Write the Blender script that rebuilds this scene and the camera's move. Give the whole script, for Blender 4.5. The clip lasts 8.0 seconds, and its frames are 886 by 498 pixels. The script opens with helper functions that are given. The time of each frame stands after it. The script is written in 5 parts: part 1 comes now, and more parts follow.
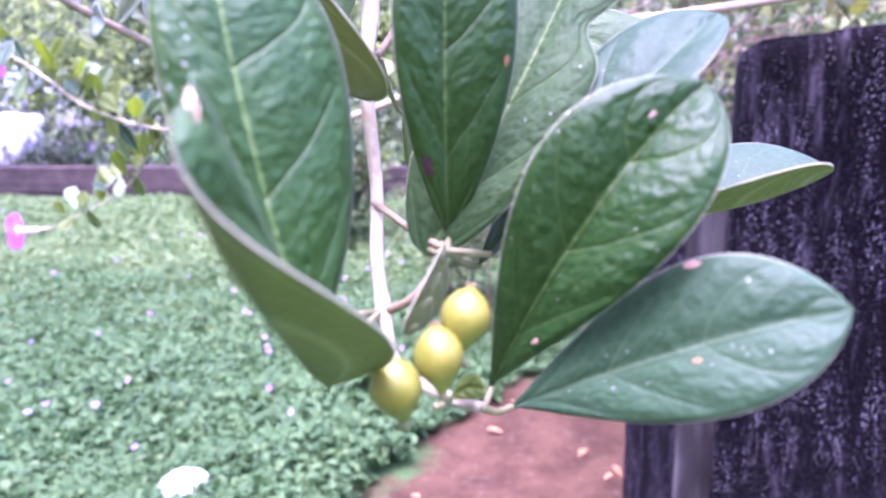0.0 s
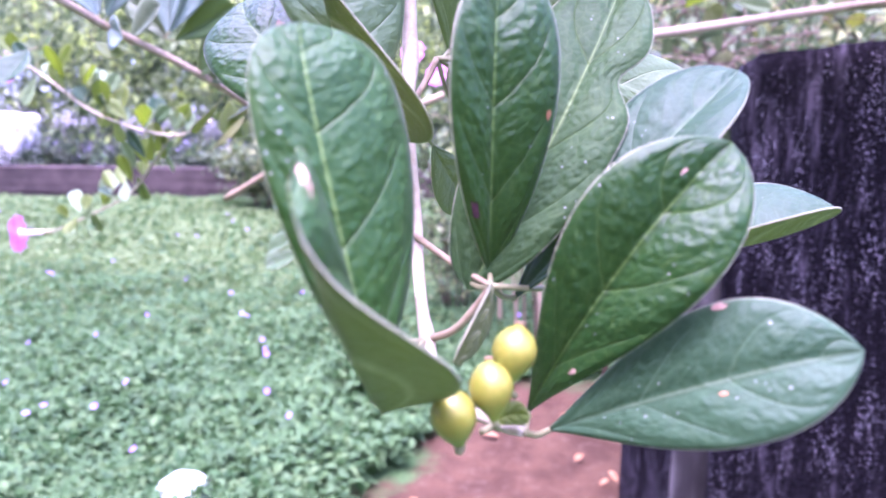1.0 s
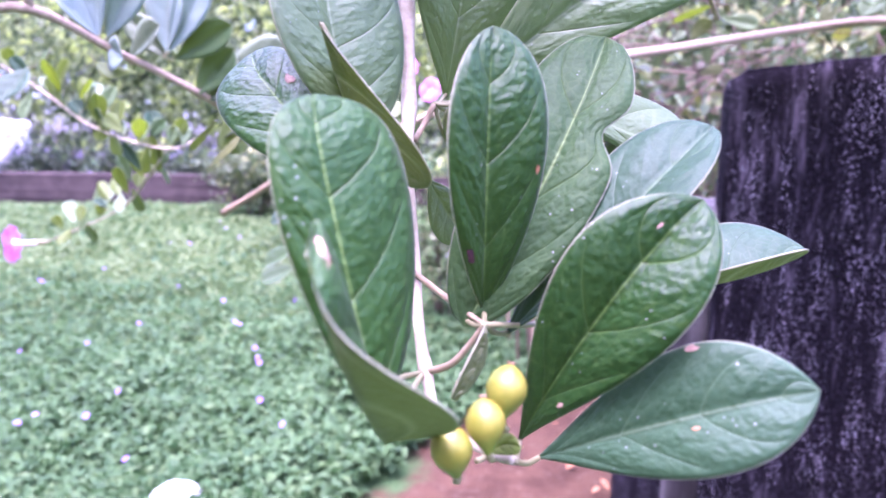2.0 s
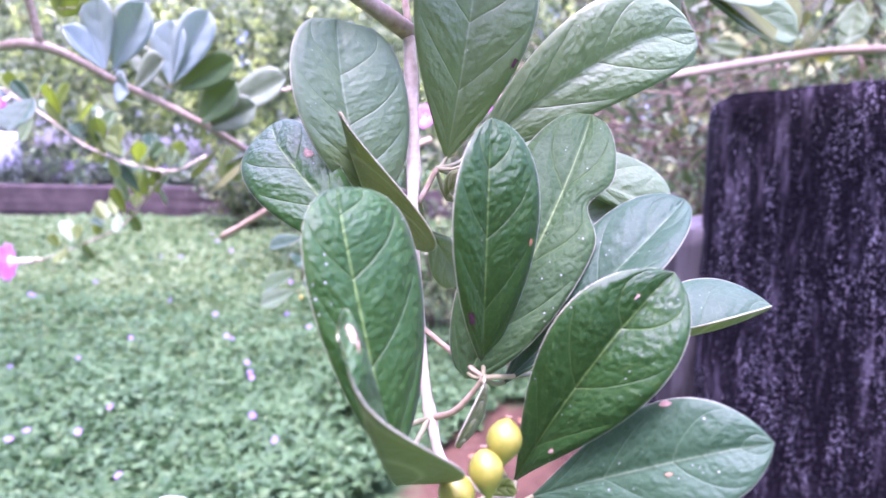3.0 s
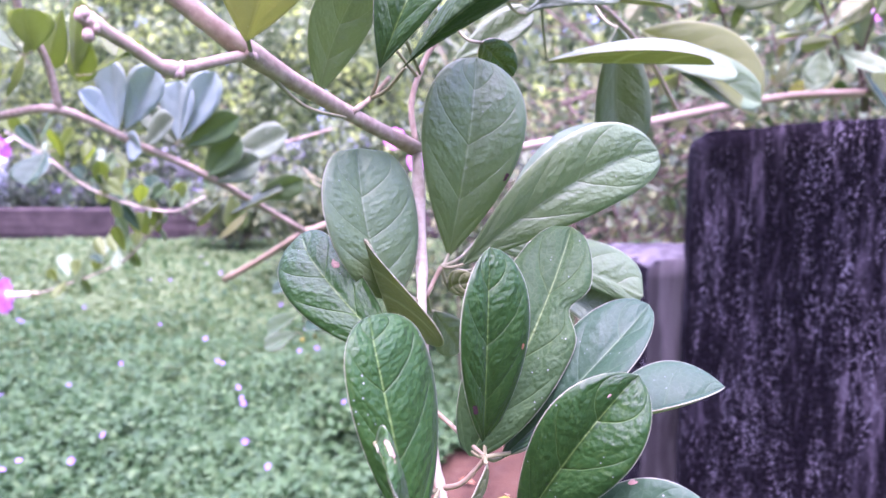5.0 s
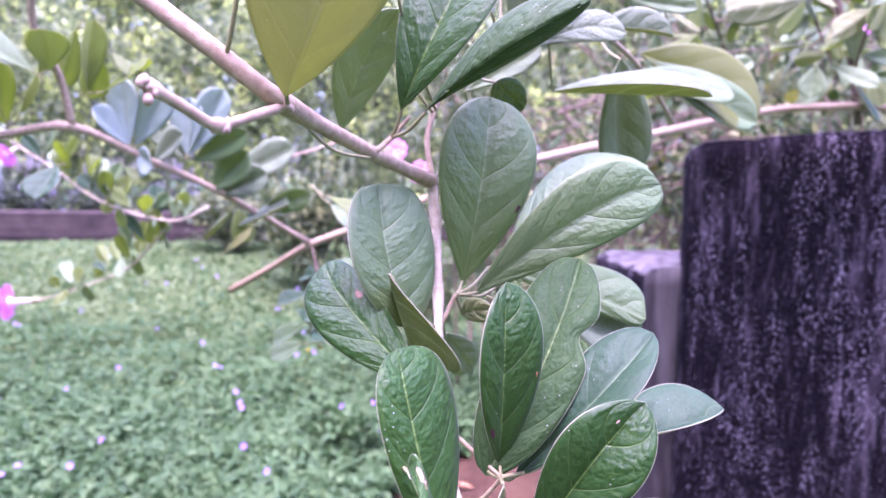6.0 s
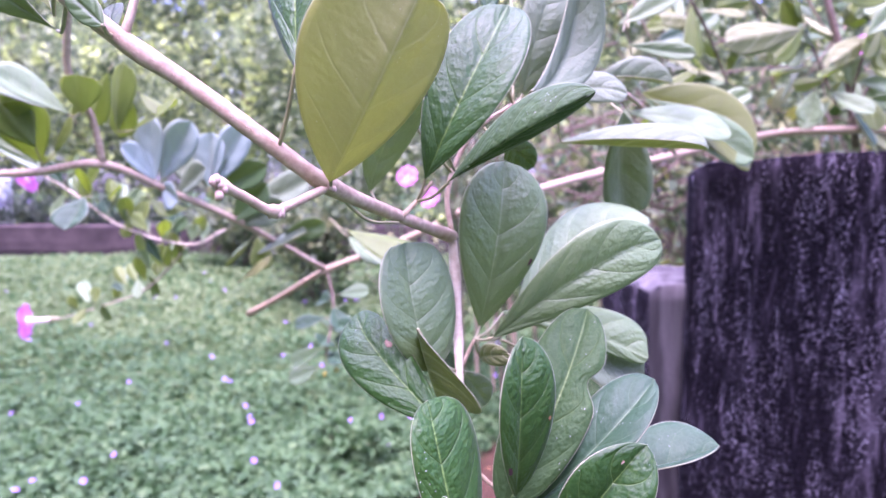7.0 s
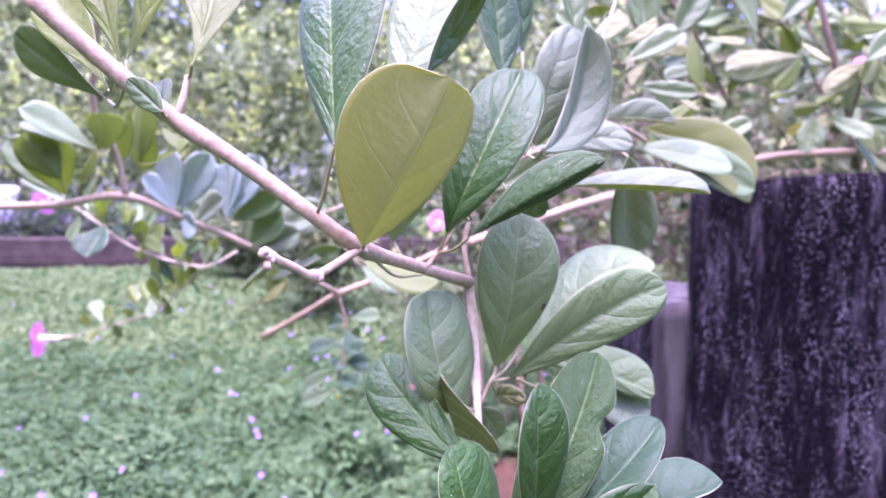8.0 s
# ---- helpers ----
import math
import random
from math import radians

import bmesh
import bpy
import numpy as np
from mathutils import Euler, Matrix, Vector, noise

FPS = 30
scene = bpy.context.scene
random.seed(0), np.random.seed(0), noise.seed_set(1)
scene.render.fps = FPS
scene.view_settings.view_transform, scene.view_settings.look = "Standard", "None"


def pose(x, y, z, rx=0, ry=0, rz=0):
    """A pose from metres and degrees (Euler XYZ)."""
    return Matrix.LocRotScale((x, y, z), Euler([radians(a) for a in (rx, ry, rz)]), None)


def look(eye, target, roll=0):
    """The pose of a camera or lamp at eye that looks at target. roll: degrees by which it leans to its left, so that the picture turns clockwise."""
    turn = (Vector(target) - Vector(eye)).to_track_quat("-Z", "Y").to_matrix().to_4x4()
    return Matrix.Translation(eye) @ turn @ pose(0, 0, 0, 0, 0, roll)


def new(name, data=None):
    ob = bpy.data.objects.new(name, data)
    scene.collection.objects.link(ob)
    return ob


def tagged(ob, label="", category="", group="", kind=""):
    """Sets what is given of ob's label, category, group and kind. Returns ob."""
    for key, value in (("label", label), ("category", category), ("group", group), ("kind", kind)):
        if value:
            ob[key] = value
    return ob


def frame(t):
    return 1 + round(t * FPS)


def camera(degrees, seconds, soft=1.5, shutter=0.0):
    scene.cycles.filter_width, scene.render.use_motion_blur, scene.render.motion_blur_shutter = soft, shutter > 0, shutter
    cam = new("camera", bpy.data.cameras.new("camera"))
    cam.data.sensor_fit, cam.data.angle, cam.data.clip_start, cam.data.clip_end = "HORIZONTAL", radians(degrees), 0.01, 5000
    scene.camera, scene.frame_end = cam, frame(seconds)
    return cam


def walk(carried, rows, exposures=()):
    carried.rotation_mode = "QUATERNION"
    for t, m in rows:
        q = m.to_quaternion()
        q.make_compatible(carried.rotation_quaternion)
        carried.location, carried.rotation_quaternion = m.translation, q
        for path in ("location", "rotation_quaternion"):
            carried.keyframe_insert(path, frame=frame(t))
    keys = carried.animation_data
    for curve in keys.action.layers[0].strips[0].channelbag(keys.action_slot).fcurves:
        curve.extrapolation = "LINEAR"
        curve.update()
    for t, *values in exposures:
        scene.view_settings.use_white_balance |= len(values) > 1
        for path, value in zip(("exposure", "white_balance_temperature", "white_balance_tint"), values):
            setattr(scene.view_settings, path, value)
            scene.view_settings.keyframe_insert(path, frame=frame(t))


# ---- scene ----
cam = camera(66.8, 8.0)
cam.data.dof.use_dof = True
cam.data.dof.focus_distance = 0.29
cam.data.dof.aperture_fstop = 11.0
METRES, EYE, TILT, LEAN, TURN = 0.25, 1.1, -9.0, 0.0, 0.0
ROWS = [
    (0.0, 0.0, 0.0, 0.0, 0.0, 0.0, -0.0),
    (0.5, -0.0329, -0.0263, 0.0095, -0.04, -0.05, -0.18),
    (1.0, -0.0557, -0.0644, 0.0371, -0.4, 0.25, -0.58),
    (1.5, -0.0566, -0.097, 0.0575, -0.68, 0.47, -0.57),
    (3.0, -0.0844, -0.2381, 0.1497, -1.82, 1.75, -0.57),
    (3.5, -0.0884, -0.3143, 0.1886, -2.03, 2.15, -0.34),
    (4.0, -0.0931, -0.3587, 0.2143, -2.06, 2.37, -0.16),
    (4.5, -0.1083, -0.4126, 0.2575, -2.42, 2.97, -0.04),
    (6.0, -0.1717, -0.5256, 0.3392, -3.24, 3.39, -0.1),
    (6.5, -0.2034, -0.6156, 0.3889, -3.08, 3.76, 0.05),
    (7.0, -0.2146, -0.6782, 0.4265, -2.79, 4.21, 0.18),
    (7.5, -0.2449, -0.7295, 0.4669, -2.71, 4.7, 0.22),
    (8.0, -0.2595, -0.7924, 0.5109, -2.53, 5.05, 0.32),
]
walk(cam, [(t, pose(0, 0, EYE, TILT, LEAN, TURN) @ pose(METRES * x, METRES * y, METRES * z, 90 + pitch, roll, yaw)) for t, x, y, z, yaw, pitch, roll in ROWS],
     [(0.0, 3.33, 5200, 68), (4.0, 3.21, 5300, 71), (8.0, 2.95, 5380, 73)])

# ---- light ----
world = bpy.data.worlds.new("sky")
scene.world = world
world.use_nodes = True
wn = world.node_tree.nodes
sky = wn.new("ShaderNodeTexSky")
sky.sky_type, sky.sun_disc = "NISHITA", False
sky.sun_elevation, sky.sun_rotation = radians(70), radians(205)
sky.air_density, sky.dust_density, sky.ozone_density = 0.7, 5.0, 0.8
world.node_tree.links.new(sky.outputs[0], wn["Background"].inputs[0])
wn["Background"].inputs[1].default_value = 0.15
sun = new("sun", bpy.data.lights.new("sun", "SUN"))
sun.data.energy, sun.data.angle, sun.data.color = 0.9, radians(70), (1.0, 0.97, 0.93)
sun.matrix_world = look((-0.3, 0.4, 2.7), (0, 0, 0))


# ---- materials ----
class Graph:
    """Small helper to write node materials as expressions."""

    def __init__(self, name):
        self.mat = bpy.data.materials.new(name)
        self.mat.use_nodes = True
        self.tree = self.mat.node_tree
        self.nodes = self.tree.nodes
        self.shader = self.nodes["Principled BSDF"]
        self.out = self.nodes["Material Output"]

    def put(self, socket, value):
        if isinstance(value, bpy.types.NodeSocket):
            self.tree.links.new(value, socket)
        elif isinstance(value, tuple) and len(value) == 3 and socket.type == "RGBA":
            socket.default_value = (*value, 1)
        else:
            socket.default_value = value

    def m(self, op, a, b=0.0, c=0.0, clamp=False):
        n = self.nodes.new("ShaderNodeMath")
        n.operation, n.use_clamp = op, clamp
        for k, v in enumerate((a, b, c)):
            self.put(n.inputs[k], v)
        return n.outputs[0]

    def step(self, v, a, b, lo=0.0, hi=1.0):
        n = self.nodes.new("ShaderNodeMapRange")
        n.interpolation_type = "SMOOTHSTEP"
        for k, x in enumerate((v, a, b, lo, hi)):
            self.put(n.inputs[k], x)
        return n.outputs[0]

    def mix(self, f, a, b):
        n = self.nodes.new("ShaderNodeMix")
        n.data_type = "RGBA"
        self.put(n.inputs[0], f)
        self.put(n.inputs[6], a)
        self.put(n.inputs[7], b)
        return n.outputs[2]

    def where(self, kind="Object"):
        return self.nodes.new("ShaderNodeTexCoord").outputs[kind]

    def noise(self, vec, scale, detail=3.0, rough=0.55):
        n = self.nodes.new("ShaderNodeTexNoise")
        self.put(n.inputs["Vector"], vec)
        n.inputs["Scale"].default_value, n.inputs["Detail"].default_value, n.inputs["Roughness"].default_value = scale, detail, rough
        return n.outputs[0]

    def cells(self, vec, scale, feature="F1"):
        n = self.nodes.new("ShaderNodeTexVoronoi")
        n.feature = feature
        self.put(n.inputs["Vector"], vec)
        n.inputs["Scale"].default_value = scale
        return n.outputs[0]

    def stretch(self, vec, s):
        n = self.nodes.new("ShaderNodeMapping")
        self.put(n.inputs[0], vec)
        n.inputs["Scale"].default_value = s
        return n.outputs[0]

    def split(self, vec):
        n = self.nodes.new("ShaderNodeSeparateXYZ")
        self.put(n.inputs[0], vec)
        return n.outputs

    def random(self):
        return self.nodes.new("ShaderNodeObjectInfo").outputs["Random"]

    def island(self):
        return self.nodes.new("ShaderNodeNewGeometry").outputs["Random Per Island"]

    def bump(self, height, strength, distance):
        n = self.nodes.new("ShaderNodeBump")
        n.inputs["Strength"].default_value, n.inputs["Distance"].default_value = strength, distance
        self.put(n.inputs["Height"], height)
        self.put(self.shader.inputs["Normal"], n.outputs[0])
        return n.outputs[0]

    def done(self, colour, rough=0.6, spec=0.5, thin=0.0, thin_colour=None):
        s = self.shader
        self.put(s.inputs["Base Color"], colour)
        self.put(s.inputs["Roughness"], rough)
        self.put(s.inputs["Specular IOR Level"], spec)
        if thin:
            t = self.nodes.new("ShaderNodeBsdfTranslucent")
            self.put(t.inputs[0], thin_colour or colour)
            k = self.nodes.new("ShaderNodeMixShader")
            k.inputs[0].default_value = thin
            self.tree.links.new(s.outputs[0], k.inputs[1])
            self.tree.links.new(t.outputs[0], k.inputs[2])
            self.tree.links.new(k.outputs[0], self.out.inputs[0])
        return self.mat


def leaf_material(name, dark, light, vein, rough, thin, thin_colour, relief, bloom=0.03, ribbed=0.42, gloss=0.55, broad=0.028):
    """A leaf's skin: midrib, arching side veins, a fine net, a pale margin, dust and specks."""
    g = Graph(name)
    u, v, _ = g.split(g.where("UV"))
    obj = g.where("Object")
    side = g.m("ABSOLUTE", v)
    wob = g.m("MULTIPLY", g.m("SUBTRACT", g.noise(obj, 90.0, 2.0), 0.5), 0.10)
    arch = g.m("ADD", g.m("MULTIPLY", side, 0.19), g.m("MULTIPLY", g.m("POWER", side, 3.0), 0.13))
    phase = g.m("MULTIPLY", g.m("SUBTRACT", u, arch), 3.7)
    phase = g.m("ADD", phase, g.m("ADD", 10.0, g.m("MULTIPLY", wob, 0.8)))
    tri = g.m("SUBTRACT", 0.5, g.m("ABSOLUTE", g.m("SUBTRACT", g.m("FRACT", phase), 0.5)))
    lateral = g.m("MULTIPLY", g.step(tri, broad, 0.1 * broad), g.step(side, 0.95, 0.6))
    mid = g.step(g.m("ADD", side, g.m("MULTIPLY", wob, 0.1)), g.m("ADD", 0.016, g.m("MULTIPLY", g.m("SUBTRACT", 1.0, u), 0.026)), 0.006)
    net = g.cells(g.where("Object"), 300.0, "DISTANCE_TO_EDGE")
    ribs = g.m("MAXIMUM", mid, g.m("MULTIPLY", lateral, ribbed))
    tone = g.m("ADD", g.m("MULTIPLY", g.noise(obj, 45.0, 3.0), 0.8), g.m("MULTIPLY", g.m("SUBTRACT", g.random(), 0.5), 0.55), clamp=True)
    colour = g.mix(tone, dark, light)
    colour = g.mix(g.m("MULTIPLY", g.step(net, 0.06, 0.0), 0.18), colour, vein)
    colour = g.mix(g.m("MULTIPLY", ribs, 0.8), colour, vein)
    colour = g.mix(g.m("MULTIPLY", g.step(side, 0.978, 0.996), 0.6), colour, (0.52, 0.52, 0.36))
    speck = g.m("MULTIPLY", g.step(g.cells(obj, 330.0), 0.13, 0.06), g.step(g.noise(obj, 70.0, 2.0), 0.52, 0.64))
    colour = g.mix(g.m("MULTIPLY", speck, 0.7), colour, (0.6, 0.62, 0.55))
    height = g.m("ADD", g.m("MULTIPLY", g.m("SUBTRACT", 1.0, lateral), 0.6), g.m("MULTIPLY", g.step(net, 0.0, 0.45), 0.40))
    pillow = g.m("MULTIPLY", g.m("POWER", g.m("MULTIPLY", tri, 2.0), 0.6), g.step(side, 1.0, 0.75))
    lean = g.nodes.new("ShaderNodeCombineXYZ")
    g.put(lean.inputs[0], g.m("MULTIPLY", g.m("SUBTRACT", u, g.m("MULTIPLY", side, 0.10)), 24.0))
    g.put(lean.inputs[1], g.m("MULTIPLY", v, 5.5))
    rungs = g.noise(lean.outputs[0], 1.0, 1.5, 0.45)
    wrinkle = g.m("MULTIPLY", g.m("ADD", g.m("MULTIPLY", rungs, 3.0), g.m("MULTIPLY", g.noise(obj, 330.0, 2.0), 0.45)), g.m("ADD", 0.35, pillow))
    height = g.m("ADD", height, g.m("ADD", g.m("MULTIPLY", pillow, 0.55), wrinkle))
    g.bump(height, relief, 0.0006)
    g.shader.inputs["Sheen Weight"].default_value = bloom
    g.shader.inputs["Sheen Roughness"].default_value = 0.4
    g.shader.inputs["Sheen Tint"].default_value = (0.9, 0.97, 1.0, 1.0)
    return g.done(colour, g.m("ADD", rough, g.m("MULTIPLY", g.noise(obj, 120.0, 2.0), 0.15)), gloss, thin, thin_colour)


LEAF_TOP = leaf_material("leaf_upper_skin", (0.008, 0.046, 0.005), (0.022, 0.084, 0.009), (0.15, 0.25, 0.05), 0.44, 0.15, (0.36, 0.52, 0.10), 0.65, ribbed=0.30, gloss=0.38)
LEAF_UNDER = leaf_material("leaf_lower_skin", (0.155, 0.190, 0.060), (0.210, 0.250, 0.088), (0.40, 0.42, 0.21), 0.55, 0.28, (0.38, 0.43, 0.08), 0.6, ribbed=0.95, broad=0.12)
# Lighter copy of the leaf skin: sky haze is put into its base colour.
PALE_TOP = leaf_material("hazed_leaf_upper_skin", (0.094, 0.170, 0.056), (0.158, 0.250, 0.094), (0.26, 0.34, 0.16), 0.46, 0.3, (0.40, 0.56, 0.14), 0.6, ribbed=0.36, gloss=0.75)
OLD_TOP = leaf_material("yellowing_leaf_upper_skin", (0.09, 0.13, 0.02), (0.16, 0.19, 0.04), (0.26, 0.28, 0.10), 0.40, 0.45, (0.50, 0.54, 0.18), 0.45)
# Pale blue sky sheen of the far leaves, painted as base colour.
BLUE_TOP = leaf_material("sky_sheen_leaf_skin", (0.24, 0.35, 0.30), (0.33, 0.45, 0.38), (0.38, 0.48, 0.34), 0.46, 0.25, (0.45, 0.58, 0.32), 0.4, ribbed=0.3)
YOUNG_TOP = leaf_material("young_leaf_skin", (0.10, 0.155, 0.028), (0.17, 0.235, 0.045), (0.32, 0.38, 0.12), 0.45, 0.5, (0.46, 0.56, 0.11), 0.4, ribbed=0.3)
SOFT_TOP = leaf_material("smooth_leaf_upper_skin", (0.035, 0.085, 0.026), (0.080, 0.150, 0.055), (0.18, 0.26, 0.11), 0.42, 0.3, (0.40, 0.55, 0.12), 0.15, ribbed=0.2, gloss=0.4)
# Bluer copy of the leaf skin: reflected sky is tinted into the colour.
TEAL_TOP = leaf_material("cool_sheen_leaf_skin", (0.015, 0.054, 0.021), (0.034, 0.086, 0.036), (0.13, 0.20, 0.10), 0.5, 0.15, (0.30, 0.44, 0.12), 0.45, ribbed=0.30, gloss=0.32)
# Paler and whiter in tone than the common leaf skin.
WHITISH_TOP = leaf_material("whitish_leaf_skin", (0.100, 0.155, 0.082), (0.155, 0.215, 0.122), (0.24, 0.31, 0.17), 0.5, 0.25, (0.40, 0.50, 0.18), 0.6, ribbed=0.3, gloss=0.4)
DULL_TOP = leaf_material("dull_leaf_upper_skin", (0.017, 0.052, 0.012), (0.038, 0.086, 0.022), (0.15, 0.23, 0.07), 0.55, 0.12, (0.36, 0.52, 0.10), 0.7, ribbed=0.24, gloss=0.22)
OLD_UNDER = leaf_material("yellowing_leaf_lower_skin", (0.215, 0.250, 0.075), (0.285, 0.320, 0.110), (0.40, 0.42, 0.22), 0.55, 0.5, (0.50, 0.53, 0.16), 0.35, broad=0.045)


def bark_material(name, pale, brown, scale):
    g = Graph(name)
    obj = g.where("Object")
    along = g.noise(obj, scale, 4.0)
    spots = g.step(g.cells(obj, scale * 2.2), 0.22, 0.10)
    colour = g.mix(g.step(along, 0.22, 0.85), brown, pale)
    colour = g.mix(g.m("MULTIPLY", spots, 0.14), colour, (0.42, 0.35, 0.27))
    g.bump(g.m("ADD", along, g.m("MULTIPLY", spots, 0.6)), 0.6, 0.0006)
    return g.done(colour, 0.65, 0.35)


BARK = bark_material("twig_bark", (0.47, 0.375, 0.25), (0.28, 0.20, 0.125), 220.0)
BARK_TAN = bark_material("tan_twig_bark", (0.36, 0.29, 0.17), (0.22, 0.165, 0.09), 260.0)
BARK_PALE = bark_material("young_stem_bark", (0.53, 0.485, 0.34), (0.35, 0.295, 0.19), 240.0)
BARK_RED = bark_material("dry_red_twig_bark", (0.19, 0.135, 0.085), (0.070, 0.046, 0.030), 160.0)
BARK_DARK = bark_material("dry_twig_bark", (0.19, 0.145, 0.095), (0.075, 0.052, 0.034), 160.0)


def petiole_material():
    g = Graph("petiole_skin")
    n = g.noise(g.where("Object"), 300.0, 2.0)
    return g.done(g.mix(n, (0.17, 0.175, 0.07), (0.29, 0.275, 0.135)), 0.55, 0.4)


PETIOLE = petiole_material()


def fruit_material():
    g = Graph("ripening_fruit_skin")
    obj = g.where("Object")
    n = g.noise(obj, 160.0, 3.0)
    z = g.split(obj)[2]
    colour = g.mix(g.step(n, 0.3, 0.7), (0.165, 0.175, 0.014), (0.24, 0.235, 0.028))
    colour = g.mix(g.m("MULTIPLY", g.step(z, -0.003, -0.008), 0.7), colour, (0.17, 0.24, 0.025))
    g.bump(g.noise(obj, 700.0, 2.0), 0.15, 0.0003)
    g.shader.inputs["Subsurface Weight"].default_value = 0.15
    g.shader.inputs["Subsurface Scale"].default_value = 0.003
    return g.done(colour, 0.42, 0.45)


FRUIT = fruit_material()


def plain_material(name, a, b, scale, rough=0.7, thin=0.0, relief=0.3):
    g = Graph(name)
    obj = g.where("Object")
    n = g.noise(obj, scale, 4.0)
    g.bump(n, relief, 0.3 / scale)
    return g.done(g.mix(g.step(n, 0.3, 0.7), a, b), rough, 0.4, thin)


SCAR = plain_material("dry_leaf_patch", (0.38, 0.22, 0.15), (0.52, 0.36, 0.26), 500.0)
HUSK = plain_material("brown_dry_husk", (0.16, 0.09, 0.05), (0.30, 0.20, 0.12), 500.0)
BUD = plain_material("beige_bud", (0.30, 0.20, 0.14), (0.46, 0.35, 0.26), 400.0)
LAVENDER = plain_material("lavender_petal", (0.22, 0.19, 0.32), (0.32, 0.28, 0.43), 40.0, 0.6, 0.3)
BITE = plain_material("dark_necrotic_spot", (0.045, 0.012, 0.020), (0.09, 0.03, 0.035), 600.0)
PETAL = plain_material("pink_petal", (0.68, 0.17, 0.50), (0.80, 0.30, 0.64), 60.0, 0.6, 0.3)
PETAL_TUBE = plain_material("pale_flower_tube", (0.80, 0.55, 0.68), (0.90, 0.76, 0.80), 60.0, 0.6, 0.2)
PURPLE = plain_material("purple_petal", (0.36, 0.19, 0.60), (0.50, 0.30, 0.72), 60.0, 0.6, 0.3)
DRY_LEAF = plain_material("orange_dead_leaf", (0.30, 0.13, 0.05), (0.44, 0.24, 0.11), 80.0, 0.7, 0.2)
WHITE_STONE = plain_material("whitewashed_stone", (0.72, 0.74, 0.72), (0.85, 0.86, 0.84), 20.0, 0.8)
WHITE_WALL = plain_material("whitewash", (0.70, 0.70, 0.70), (0.84, 0.83, 0.82), 3.0, 0.85)


def stuff_leaf_material(name, a, b, c, thin=0.3, rough=0.5, sunny=None):
    g = Graph(name)
    r = g.island()
    colour = g.mix(g.step(r, 0.0, 0.6), a, b)
    colour = g.mix(g.step(r, 0.75, 1.0), colour, c)
    colour = g.mix(g.m("MULTIPLY", g.noise(g.where("Object"), 1.3, 3.0), 0.5), colour, a)
    # Sunlit clumps are painted into the leaf colour by coarse noise.
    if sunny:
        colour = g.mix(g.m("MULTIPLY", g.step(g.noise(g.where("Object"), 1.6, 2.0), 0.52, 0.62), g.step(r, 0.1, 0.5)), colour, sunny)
    return g.done(colour, rough, 0.4, thin)


COVER_LEAF = stuff_leaf_material("ground_cover_leaf", (0.042, 0.112, 0.033), (0.092, 0.190, 0.058), (0.155, 0.260, 0.086), 0.4, 0.65)
LAWN_LEAF = stuff_leaf_material("lawn_leaf", (0.122, 0.200, 0.063), (0.172, 0.260, 0.088), (0.24, 0.33, 0.126), 0.4, 0.6)
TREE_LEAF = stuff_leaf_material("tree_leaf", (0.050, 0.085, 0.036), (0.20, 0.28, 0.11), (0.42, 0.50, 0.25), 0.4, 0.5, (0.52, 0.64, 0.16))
HEDGE_LEAF = stuff_leaf_material("shrub_leaf", (0.042, 0.074, 0.028), (0.125, 0.180, 0.066), (0.34, 0.37, 0.13))
WALL_BUSH = stuff_leaf_material("dark_bush_leaf", (0.018, 0.036, 0.018), (0.050, 0.085, 0.038), (0.11, 0.15, 0.07))


def post_material():
    """Old concrete under black algae: streaks that run down, lilac-grey bare patches and pale lichen specks."""
    g = Graph("algae_black_concrete")
    obj = g.where("Object")
    streak = g.noise(g.stretch(obj, (1, 1, 0.16)), 42.0, 5.0, 0.7)
    broad = g.noise(g.stretch(obj, (1, 1, 0.5)), 5.0, 3.0)
    grain = g.noise(obj, 160.0, 4.0, 0.7)
    lichen = g.m("MULTIPLY", g.step(g.m("ADD", g.cells(obj, 200.0), g.m("MULTIPLY", g.noise(obj, 420.0, 3.0), 0.6)), 0.57, 0.45), g.step(g.noise(g.stretch(obj, (1, 1, 0.18)), 20.0, 6.0, 0.8), 0.44, 0.62))
    f = g.m("ADD", g.m("MULTIPLY", streak, 0.75), g.m("MULTIPLY", broad, 0.30))
    colour = g.mix(g.step(f, 0.52, 0.80), (0.0035, 0.0028, 0.0042), (0.094, 0.083, 0.100))
    colour = g.mix(g.m("MULTIPLY", g.step(grain, 0.52, 0.74), 0.5), colour, (0.055, 0.047, 0.060))
    colour = g.mix(g.m("MULTIPLY", lichen, 0.75), colour, (0.70, 0.68, 0.76))
    g.bump(g.m("ADD", g.m("MULTIPLY", grain, 0.7), g.m("MULTIPLY", streak, 0.5)), 0.7, 0.006)
    return g.done(colour, 0.95, 0.06)


POST = post_material()


def pale_concrete():
    g = Graph("weathered_grey_render")
    obj = g.where("Object")
    streak = g.noise(g.stretch(obj, (1, 1, 0.15)), 18.0, 4.0)
    colour = g.mix(g.step(streak, 0.35, 0.65), (0.038, 0.036, 0.036), (0.130, 0.125, 0.124))
    g.bump(g.noise(obj, 120.0, 4.0), 0.5, 0.004)
    return g.done(colour, 0.9, 0.25)


GREY_WALL = pale_concrete()
BROWN_WALL = plain_material("damp_brown_masonry", (0.026, 0.019, 0.016), (0.066, 0.049, 0.042), 4.0, 0.9)


